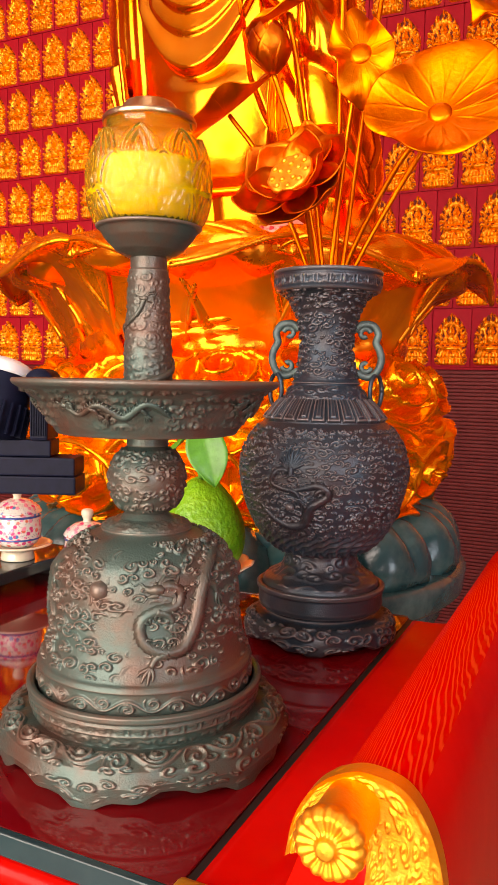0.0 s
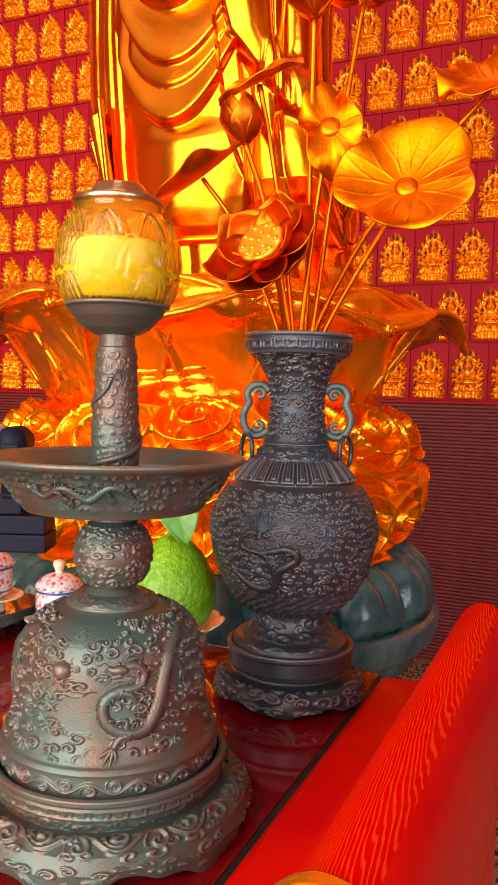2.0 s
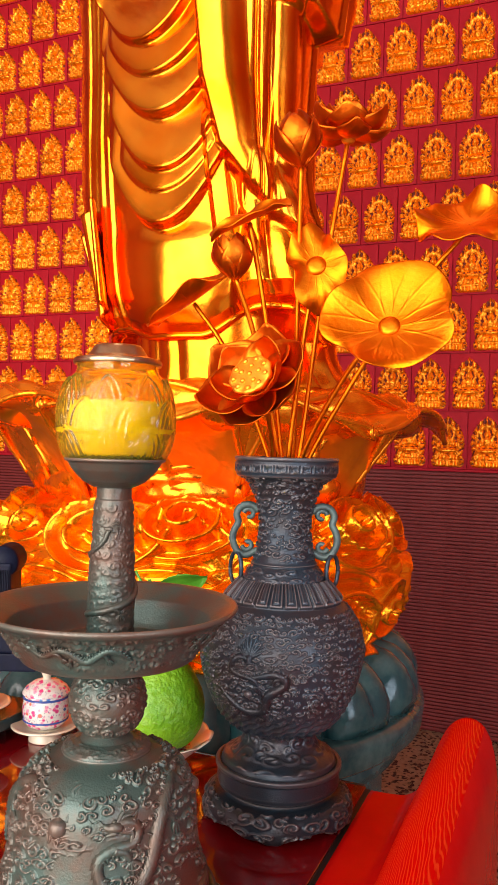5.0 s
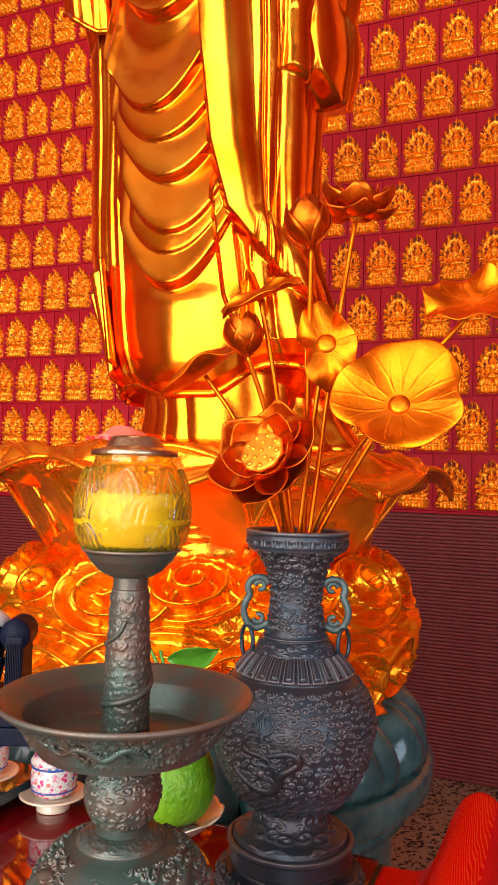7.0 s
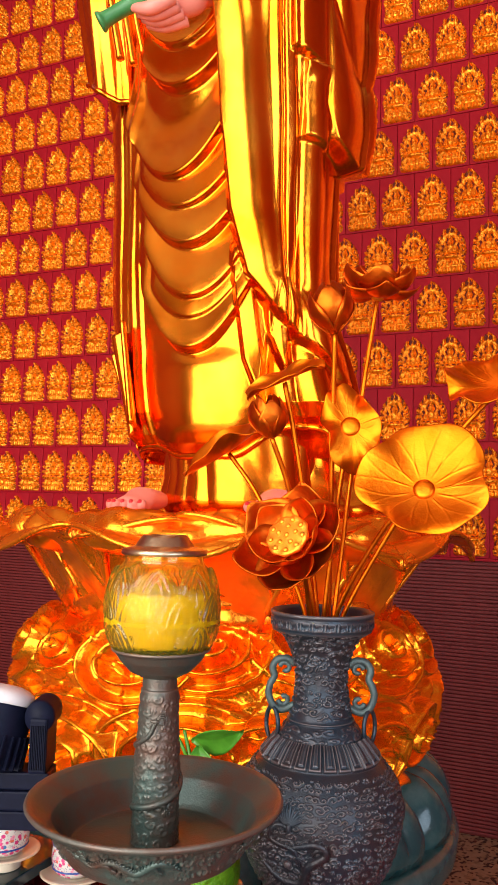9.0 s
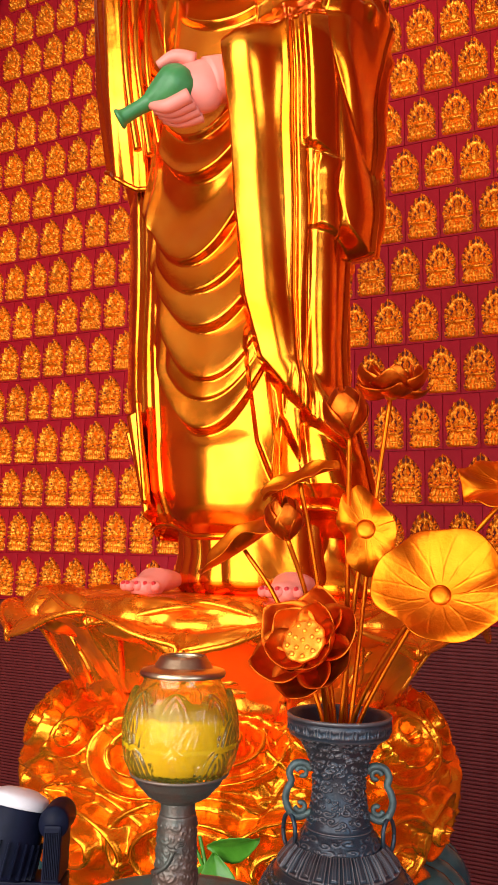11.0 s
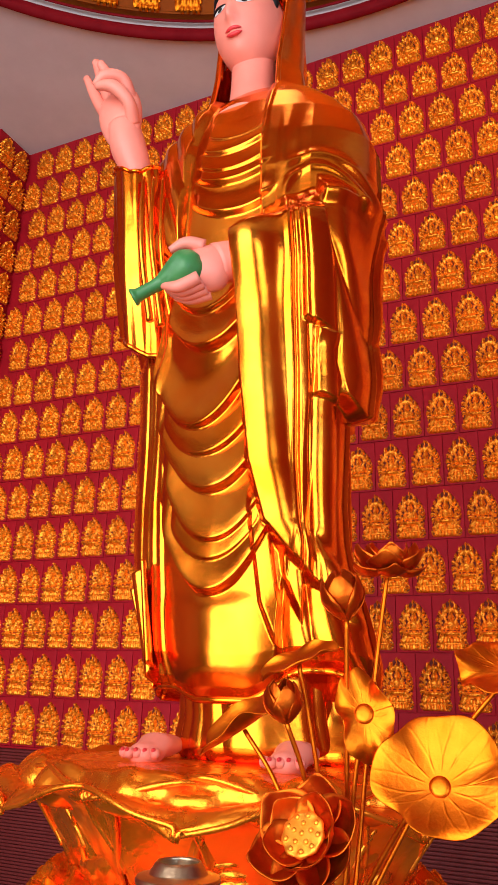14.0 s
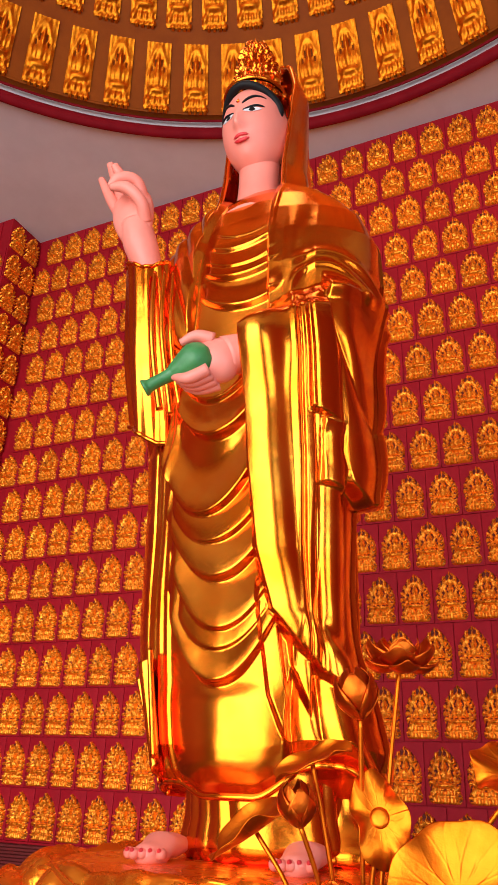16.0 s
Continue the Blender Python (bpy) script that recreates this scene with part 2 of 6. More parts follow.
def sheet(P, th):
    """A sheet of that thickness on a grid of points of shape (nu, nv, 3)."""
    P = np.asarray(P, float)
    nu, nv, _ = P.shape
    n = np.cross(np.gradient(P, axis=0), np.gradient(P, axis=1))
    n /= np.linalg.norm(n, axis=2)[..., None] + 1e-12
    V = np.vstack([(P + n * th / 2).reshape(-1, 3), (P - n * th / 2).reshape(-1, 3)])
    k, f = nu * nv, quads(nu, nv)
    f = f + [tuple(k + q for q in face[::-1]) for face in f]
    rim = [(i, 0) for i in range(nu)] + [(nu - 1, j) for j in range(1, nv)] + [(i, nv - 1) for i in range(nu - 2, -1, -1)] + [(0, j) for j in range(nv - 2, 0, -1)]
    ids = [i * nv + j for i, j in rim]
    for a, b in zip(ids, ids[1:] + ids[:1]):
        f.append((b, a, a + k, b + k))
    return V, f


def tube(pts, rad, n=10, m=None, curve=True):
    """A tube along points, of one radius or of a radius for each."""
    p = np.asarray(pts, float)
    m = m or max(2, 6 * (len(p) - 1))
    r = np.full(len(p), rad) if np.isscalar(rad) else np.asarray(rad, float)
    q = smooth_line(np.c_[p, r], m, curve)
    p, r = q[:, :3], q[:, 3]
    d = np.gradient(p, axis=0)
    d /= np.linalg.norm(d, axis=1)[:, None] + 1e-12
    u = np.cross(d[0], (0.3, 0.2, 0.93) if abs(d[0][2]) < 0.9 else (1, 0, 0))
    rows = []
    for i in range(m):
        u = u - d[i] * (u @ d[i])
        u = u / (np.linalg.norm(u) + 1e-12)
        w = np.cross(d[i], u)
        a = np.linspace(0, 2 * math.pi, n, endpoint=False)
        rows.append(p[i] + r[i] * (np.cos(a)[:, None] * u + np.sin(a)[:, None] * w))
    f = quads(m, n, cv=True)
    f = [q[::-1] for q in f]
    f += [tuple(range(n))[::-1], tuple((m - 1) * n + i for i in range(n))]
    return np.vstack(rows), [g[::-1] for g in f]


def box(x0, x1, y0, y1, z0, z1, b=0.0):
    """A box with bevelled edges."""
    bm = bmesh.new()
    bmesh.ops.create_cube(bm, size=1)
    for v in bm.verts:
        v.co = Vector(((x0 + x1) / 2 + v.co.x * (x1 - x0), (y0 + y1) / 2 + v.co.y * (y1 - y0), (z0 + z1) / 2 + v.co.z * (z1 - z0)))
    if b:
        bmesh.ops.bevel(bm, geom=list(bm.edges), offset=b, segments=2, affect="EDGES", profile=0.6)
    bm.verts.index_update()
    V, f = np.array([v.co[:] for v in bm.verts]), [tuple(v.index for v in q.verts) for q in bm.faces]
    bm.free()
    return V, f


def moved(VF, m):
    V, f = VF
    M = np.array(m)
    return V @ M[:3, :3].T + M[:3, 3], f


def hsh(i, j, k=0):
    x = np.sin(i * 127.1 + j * 311.7 + k * 74.7) * 43758.5453
    return x - np.floor(x)


def vnoise(x, y, k=0, wrap=0):
    """Smooth value noise in the plane; wrap: the period in x."""
    i, j = np.floor(x), np.floor(y)
    fx, fy = x - i, y - j
    fx, fy = fx * fx * (3 - 2 * fx), fy * fy * (3 - 2 * fy)
    w = (lambda q: np.mod(q, wrap)) if wrap else (lambda q: q)
    a, b, c, d = hsh(w(i), j, k), hsh(w(i + 1), j, k), hsh(w(i), j + 1, k), hsh(w(i + 1), j + 1, k)
    return (a + (b - a) * fx) + ((c + (d - c) * fx) - (a + (b - a) * fx)) * fy


def crisp(h, lo=0.24, hi=0.52):
    """Sharpens scrolls into strands with clear edges."""
    k = np.clip((h - lo) / (hi - lo), 0, 1)
    return k * k * (3 - 2 * k) * (0.75 + 0.25 * h)


def curls(u, v, wrap, turns=1.6, seed=0, size=0.62, loose=1.0):
    """Scrolls of cloud: spirals on a loose grid of cells one wide, overlapping; wrap: cells round u. Heights 0 to 1."""
    u, v = u + 0.34 * loose * (vnoise(u * 0.9 + 0.1, v * 0.9, seed + 9, 0) - 0.5) * np.minimum(1, np.minimum(u, wrap - u).clip(0) * 2), v + 0.5 * loose * (vnoise(u * 0.8, v * 0.8 + 7, seed + 10, 0) - 0.5) * np.minimum(1, np.minimum(u, wrap - u).clip(0) * 2)
    h = np.zeros_like(u)
    ci, cj = np.floor(u), np.floor(v)
    for dj in (-1, 0, 1):
        for di in (-1, 0, 1):
            j = cj + dj
            i = ci + di
            k = np.mod(i, wrap)
            cx = i + 0.5 + 0.5 * np.mod(j, 2) - 0.25 + 0.60 * loose * (hsh(k, j, seed) - 0.5)
            cy = j + 0.5 + 0.60 * loose * (hsh(k, j, seed + 1) - 0.5)
            sz = size * (0.55 + 0.75 * hsh(k, j, seed + 2))
            sg = np.where(hsh(k, j, seed + 3) > 0.5, 1.0, -1.0)
            x, y = (u - cx) * sg * 0.88, (v - cy) * 1.25
            r = np.sqrt(x * x + y * y) / sz
            th = np.arctan2(y, x) + 6.28 * hsh(k, j, seed + 4)
            s = 0.5 + 0.5 * np.cos(th - turns * 2 * math.pi * r)
            e = np.clip((1 - r) / 0.3, 0, 1)
            h = np.maximum(h, (0.18 + 0.82 * s ** 1.5) * e * (1 - 0.35 * r))
    return h


# ---- structure ----
BACK_Y, SIDE_X, LEFT_Y, CEIL_Z, DADO_Z = 4.83, -5.05, 4.40, 7.40, 1.632
DOME_X, DOME_Y, DOME_R = -1.16, 0.67, 3.80
TILE_W, TILE_H = 0.2355, 0.3594


def struct(name, VF, m, label="", smooth=False):
    return tagged(make(name, VF[0], VF[1], m, None, "", smooth), label, "", "", "structure")


struct("floor", box(-7.6, 5.0, -5.2, 5.1, -0.12, 0.0), GRANITE, "speckled brown granite floor")
wall_back = struct("wall_back", box(SIDE_X - 0.3, 2.73, BACK_Y, BACK_Y + 0.2, 0, CEIL_Z), WALL_RED, "dark red wall covered in gilded relief tiles")
wall_return = struct("wall_return", box(SIDE_X - 0.35, SIDE_X, LEFT_Y + 0.2, BACK_Y - 0.003, 0, CEIL_Z), WALL_RED, "short red return wall with gilded tiles")
wall_left = struct("wall_left", box(-7.4, SIDE_X, LEFT_Y, LEFT_Y + 0.197, 0, CEIL_Z), WALL_RED, "red wall with gilded tiles beside the corner")
struct("wall_right_return", box(2.733, 4.8, LEFT_Y, BACK_Y + 0.2, 0, CEIL_Z), PLAIN_RED)
struct("wall_west", box(-7.6, -7.403, -5.0, LEFT_Y + 0.2, 0, CEIL_Z), PLAIN_RED)
bag = Bag()
for b in ((-7.4, -4.8, 0, CEIL_Z), (1.7, 4.8, 0, CEIL_Z), (-4.8, 1.7, 6.7, CEIL_Z)):
    bag.add(*box(b[0], b[1], -5.2, -5.0, b[2], b[3]))
tagged(bag.make("wall_front", PLAIN_RED, smooth=False), "plain red front wall with a wide door opening", kind="structure")
bag = Bag()
for b in ((-5.0, -4.6, 0, CEIL_Z), (-1.4, LEFT_Y, 0, CEIL_Z), (-4.6, -1.4, 4.4, CEIL_Z), (-4.6, -1.4, 0, 0.8)):
    bag.add(*box(4.8, 5.0, b[0], b[1], b[2], b[3]))
tagged(bag.make("wall_east", PLAIN_RED, smooth=False), "plain red side wall with a window opening", kind="structure")


def ceiling():
    """A flat slab with a round hole, from the circle out to the walls."""
    n, out = 128, []
    x0, x1, y0, y1 = -7.6, 5.0, -5.2, 5.1
    for z in (CEIL_Z, CEIL_Z + 0.15):
        for k in range(n):
            a = 2 * math.pi * k / n
            c, s = math.cos(a), math.sin(a)
            d = min(((x1 if c > 0 else x0) - DOME_X) / c if abs(c) > 1e-6 else 1e9, ((y1 if s > 0 else y0) - DOME_Y) / s if abs(s) > 1e-6 else 1e9)
            out += [(DOME_X + c * DOME_R, DOME_Y + s * DOME_R, z), (DOME_X + c * d, DOME_Y + s * d, z)]
    f = []
    for k in range(n):
        a, b = 2 * k, 2 * ((k + 1) % n)
        f += [(a, b, b + 1, a + 1), (a + 2 * n + 1, b + 2 * n + 1, b + 2 * n, a + 2 * n), (a, a + 2 * n, b + 2 * n, b)]
    return tagged(make("ceiling", out, f, CEIL, None, "", False), "flat pale grey painted ceiling with a round dome opening", kind="structure")


ceiling()


def figure(u, v, flames=True):
    """Height of a plain seated shape on a plinth within a flaming ring: u from -1 to 1, v from 0 to 1."""
    y = (v - 0.47) * 3.0
    g = lambda cx, cy, sx, sy: np.clip(1.2 - ((u - cx) / sx) ** 2 - ((y - cy) / sy) ** 2, 0, 1) ** 0.6
    e = np.sqrt((u / 0.64) ** 2 + ((y - 0.08) / 1.02) ** 2)
    th = np.arctan2(u, y - 0.08)
    fl = 0.11 + 0.64 * np.clip(0.35 + np.sin(th * 15 + 4 * np.sign(u) * e + 1.2 * np.sin(9 * e)), 0, 1)
    if not flames:
        fl = 0.30 + 0.12 * np.sin(u * 19 + 3 * np.sin(y * 9)) * np.cos(y * 15)
    h = np.where(e > 1.0, fl, 0.06)
    h = np.maximum(h, 0.55 * (np.abs(e - 0.96) < 0.085))
    h = np.maximum(h, 0.42 * (np.abs(np.hypot(u, (y - 0.54) * 0.9) - 0.36) < 0.055))
    h = np.maximum(h, 1.0 * g(0, 0.52, 0.17, 0.22))
    h = np.maximum(h, 0.8 * g(0, 0.80, 0.10, 0.12))
    h = np.maximum(h, (0.80 + 0.12 * np.sin((np.abs(u) + y) * 26)) * g(0, 0.04, 0.27, 0.36))
    for s in (-1, 1):
        h = np.maximum(h, 0.72 * g(s * 0.36, -0.06, 0.11, 0.30))
    h = np.maximum(h, 1.0 * g(0, -0.43, 0.66, 0.17))
    h = h - 0.5 * np.exp(-((y + 0.255) / 0.035) ** 2) * (np.abs(u) < 0.5)
    lot = 0.15 + 0.55 * np.abs(np.sin(u * 8.5 + 1.57 * (y < -0.98))) ** 0.7 * (np.abs(y + 0.98) > 0.05)
    cl = 0.10 + 0.75 * np.clip(0.5 + np.sin(u * 11 + 2.5 * np.sin(y * 12)) * np.cos(y * 13), 0, 1)
    return np.where(y < -0.64, np.where(np.abs(u) < 0.62, lot, cl), h)


def tile_mesh(nu, nv):
    """One red panel with its gilded flame-edged relief; it faces -y, and its back is the plane y = 0."""
    bag = Bag().add(*box(-TILE_W / 2 + 0.0025, TILE_W / 2 - 0.0025, -0.010, 0.0, 0.0025, TILE_H - 0.0025, 0.002), 0)
    w, hgt = 0.104, 0.312
    V = np.linspace(0, 1, nv)[None, :]
    U = np.linspace(-1, 1, nu)[:, None]
    half = np.interp(V, [0, 0.05, 0.13, 0.20, 0.26, 0.45, 0.60, 0.72, 0.82, 0.90, 0.96, 1], [0.80, 0.94, 0.98, 0.88, 0.86, 0.97, 0.93, 0.80, 0.63, 0.42, 0.20, 0.03])
    half = half * (1 + 0.13 * (np.abs(np.mod(V * 13, 1) - 0.5) - 0.25) * (V > 0.24) * (V < 0.97))
    G = figure(U * half, V + 0 * U)
    H = (G + 0.12 * (vnoise(U * half * 9 + 20, V * 26 + 0 * U, 6) - 0.5)) * 0.046
    H[0], H[-1], H[:, 0], H[:, -1] = 0, 0, 0, 0
    z = V + 0.026 * (np.abs(np.mod(U * half * 5, 1) - 0.5) * 4 - 1) * np.clip((V - 0.6) / 0.4, 0, 1)
    P = np.stack([U * half * w, -0.0095 - H, 0.014 + z * hgt + 0 * U], -1)
    # dark red where the relief is low, a red ground with shade painted in; gilding where it stands out
    for q in quads(nu, nv):
        lowest = G.reshape(-1)[list(q)].mean() < 0.19
        bag.I.append(2 if lowest else 1)
        bag.F.append(tuple(i + bag.n for i in q[::-1]))
    bag.V.append(P.reshape(-1, 3))
    bag.n += P.shape[0] * P.shape[1]
    return bag


def dome():
    """The dome's inside: a red rim, a brown band and rows of square gilded reliefs."""
    R = 3.70 / math.cos(radians(24))
    zc = CEIL_Z + 0.10 - R * math.sin(radians(24))
    at = lambda a, e, d=0.0: np.stack([DOME_X + (R - d) * np.cos(e) * np.cos(a), DOME_Y + (R - d) * np.cos(e) * np.sin(a), zc + (R - d) * np.sin(e)], -1)
    bag = Bag()
    A, E = np.meshgrid(np.linspace(0, 2 * math.pi, 128, endpoint=False), np.radians(np.linspace(24, 90, 40)), indexing="ij")
    bag.add(at(A, E).reshape(-1, 3), quads(128, 40, cu=True), 0)
    V, f = lathe([(3.86, CEIL_Z - 0.004), (3.86, CEIL_Z + 0.125), (3.69, CEIL_Z + 0.115)], 128, 6, False, None, False)
    bag.add(V + np.array((DOME_X, DOME_Y, 0)), f, 0)
    # mouldings: the red rim, then a thinner one
    for r, z, t, i in ((DOME_R + 0.01, CEIL_Z - 0.005, 0.045, 1), (3.745, CEIL_Z + 0.075, 0.010, 1)):
        k = np.linspace(0, 2 * math.pi, 160)[:-1]
        c = np.stack([DOME_X + r * np.cos(k), DOME_Y + r * np.sin(k), np.full_like(k, z)], 1)
        s = np.linspace(0, 2 * math.pi, 10, endpoint=False)
        P = c[:, None, :] + t * (np.cos(s)[None, :, None] * np.stack([np.cos(k), np.sin(k), 0 * k], 1)[:, None, :] + np.sin(s)[None, :, None] * np.array((0, 0, 1.3)))
        bag.add(P.reshape(-1, 3), quads(159, 10, True, True), i)
    nu, nv, n = 21, 31, 66
    U, V = np.meshgrid(np.linspace(-1, 1, nu), np.linspace(0, 1, nv), indexing="ij")
    H = figure(U * 0.95, 0.06 + 0.86 * V, False) * 0.045
    H[0], H[-1], H[:, 0], H[:, -1] = -0.004, -0.004, -0.004, -0.004
    flat = H.reshape(-1)
    raised = [q for q in quads(nu, nv) if flat[list(q)].mean() > 0.0085]
    for row in range(5):
        e0 = 24.0 + row * 10.0
        for k in range(n):
            a = 2 * math.pi * (k + 0.5 * (row % 2)) / n
            bag.add(at(a - U * 0.130 / (3.70 * math.cos(radians(e0)) / math.cos(radians(27))) * (1 if row < 4 else 0.8), np.radians(e0 + V * 8.8), H + 0.006).reshape(-1, 3), raised, 2)
    ob = bag.make("dome", [DOME_BAND, DOME_RIM, GOLD_DOME], smooth=True)
    return tagged(ob, "brown and gold dome lined with rows of gilded relief panels", kind="structure")


dome()


# ---- altar table ----
def altar_table():
    t = thing("altar_table", (0, 0, 0), "red lacquered altar table with a glass top and gilded scroll end", "altar table")
    make("tabletop", *box(-2.9, -0.304, 0.522, 1.318, 1.085, 1.1255, 0.003), LACQUER_TOP, t, "dark red lacquer top under glass", False)
    make("glass_sheet", *box(-2.9, -0.302, 0.516, 1.322, 1.126, 1.130, 0.001), LACQUER_TOP, t, "", False)
    make("glass_edge", *box(-2.9, -0.306, 0.508, 0.516, 1.108, 1.1305, 0.0015), GLASS_EDGE, t, "dark teal polished glass edge", False)
    make("rear_edge", *box(-2.9, -0.306, 1.3225, 1.330, 1.108, 1.1305, 0.0015), GLASS_EDGE, t, "", False)
    # front mouldings: a run of rounded rails
    for z0, z1, y0, m in ((1.083, 1.106, 0.500, LACQUER), (1.066, 1.082, 0.506, LACQUER), (1.050, 1.065, 0.492, LACQUER), (0.93, 1.049, 0.512, LACQUER)):
        make("front_rail", *box(-2.9, -0.295, y0, 0.56, z0, z1, min(0.009, (z1 - z0) * 0.45)), m, t, "", True)
    make("gap_strip", *box(-0.3015, -0.2925, 0.52, 1.32, 1.10, 1.1275), BLACK, t, "black gap", False)
    sec = np.array([(-0.2923, 1.0), (-0.292, 1.1295), (-0.25, 1.131), (-0.224, 1.137), (-0.206, 1.156), (-0.191, 1.192), (-0.174, 1.238), (-0.156, 1.270), (-0.131, 1.2855), (-0.106, 1.279), (-0.089, 1.252), (-0.080, 1.212), (-0.076, 1.15), (-0.0755, 1.02), (-0.09, 1.0)])
    s = smooth_line(sec[1:-1], 60)
    s = np.vstack([sec[:1], s, sec[-1:]])
    ys = np.array([0.487, 0.489, 0.498, 0.7, 0.95, 1.15, 1.30, 1.312, 1.3145])
    k = np.array([0.985, 0.996, 1, 1, 1, 1, 1, 0.996, 0.985])
    c = np.array((-0.18, 1.08))
    P = np.stack([np.c_[c[0] + (s[:, 0] - c[0]) * q, np.full(len(s), y), c[1] + (s[:, 1] - c[1]) * q] for y, q in zip(ys, k)])
    n = len(s)
    f = quads(len(ys), n, cv=True) + [tuple(range(n)), tuple(range((len(ys) - 1) * n, len(ys) * n))[::-1]]
    plain = [int(s[j, 0] < -0.212 or s[j, 0] > -0.105) for _ in range(len(ys) - 1) for j in range(n)] + [1, 1]
    make("scroll_end", P.reshape(-1, 3), f, [GRAINED, LACQUER], t, "bright red lacquered rolled end", idx=plain)
    # gilded plate on the scroll's front, with its knob
    NP, NW = 300, 61
    o = smooth_line([(-0.190, 1.215), (-0.184, 1.245), (-0.170, 1.270), (-0.150, 1.285), (-0.130, 1.2895), (-0.105, 1.282), (-0.087, 1.254), (-0.078, 1.213), (-0.074, 1.15), (-0.074, 1.06)], NP)
    i = smooth_line([(-0.170, 1.222), (-0.166, 1.240), (-0.156, 1.252), (-0.144, 1.252), (-0.134, 1.242), (-0.131, 1.225), (-0.134, 1.200), (-0.140, 1.17), (-0.146, 1.13), (-0.155, 1.08)], NP)
    W = np.linspace(0, 1, NW)
    P = o[:, None, :] * (1 - W)[None, :, None] + i[:, None, :] * W[None, :, None]
    uu, vv = np.meshgrid(np.linspace(0, 24, NP), W * 6.5, indexing="ij")
    ed = np.clip(np.minimum(W, 1 - W) / 0.12, 0, 1)[None, :]
    y = 0.4855 - 0.007 - 0.0016 * crisp(curls(uu, vv, 99, 1.3, 5)) * ed - 0.0035 * (1 - ed)
    bag = Bag().add(np.stack([P[..., 0], y, P[..., 1]], -1).reshape(-1, 3), quads(NP, NW)[::1])
    V2 = np.stack([P[..., 0], y * 0 + 0.489, P[..., 1]], -1).reshape(-1, 3)
    bag.add(V2, [q[::-1] for q in quads(NP, NW)])
    r = [(a * NW, (a + 1) * NW, (a + 1) * NW + NP * NW, a * NW + NP * NW) for a in range(NP - 1)] + [((a + 2) * NW - 1, (a + 1) * NW - 1, (a + 1) * NW - 1 + NP * NW, (a + 2) * NW - 1 + NP * NW) for a in range(NP - 1)]
    bag.add(np.vstack(bag.V), r)
    plate = bag.make("gilded_plate", GOLD_TRIM, t, "embossed gilded end plate")
    fl = lambda A, S, R, Z: 0.0016 * np.abs(np.cos(A * 8)) * (R > 0.008) * (Z > 0.052)
    kn = lathe([(0.024, 0.0), (0.024, 0.006), (0.0195, 0.010), (0.0195, 0.046), (0.0225, 0.050), (0.0225, 0.058), (0.019, 0.0625), (0.009, 0.061), (0.0075, 0.063), (0.006, 0.067), (0.0, 0.068)], 96, 60, False, fl)
    make("knob", *moved(kn, pose(-0.143, 0.489, 1.262, 90, 0, 0)), GOLD_TRIM, plate, "fluted flower-headed gilded knob")
    tagged(make("corner_mount", *box(-0.300, -0.245, 0.500, 0.520, 1.085, 1.141, 0.006), GOLD_TRIM, t), "gilded corner mount")
    for x in (-2.8, -0.42):
        for y in (0.60, 1.24):
            make("leg", *box(x - 0.05, x + 0.05, y - 0.045, y + 0.045, 0.0, 1.086, 0.008), LACQUER, t, "", False)
    make("side_panel", *box(-0.29, -0.09, 0.56, 1.29, 0.72, 1.0005, 0.006), LACQUER, t, "", False)
    return t


altar_table()


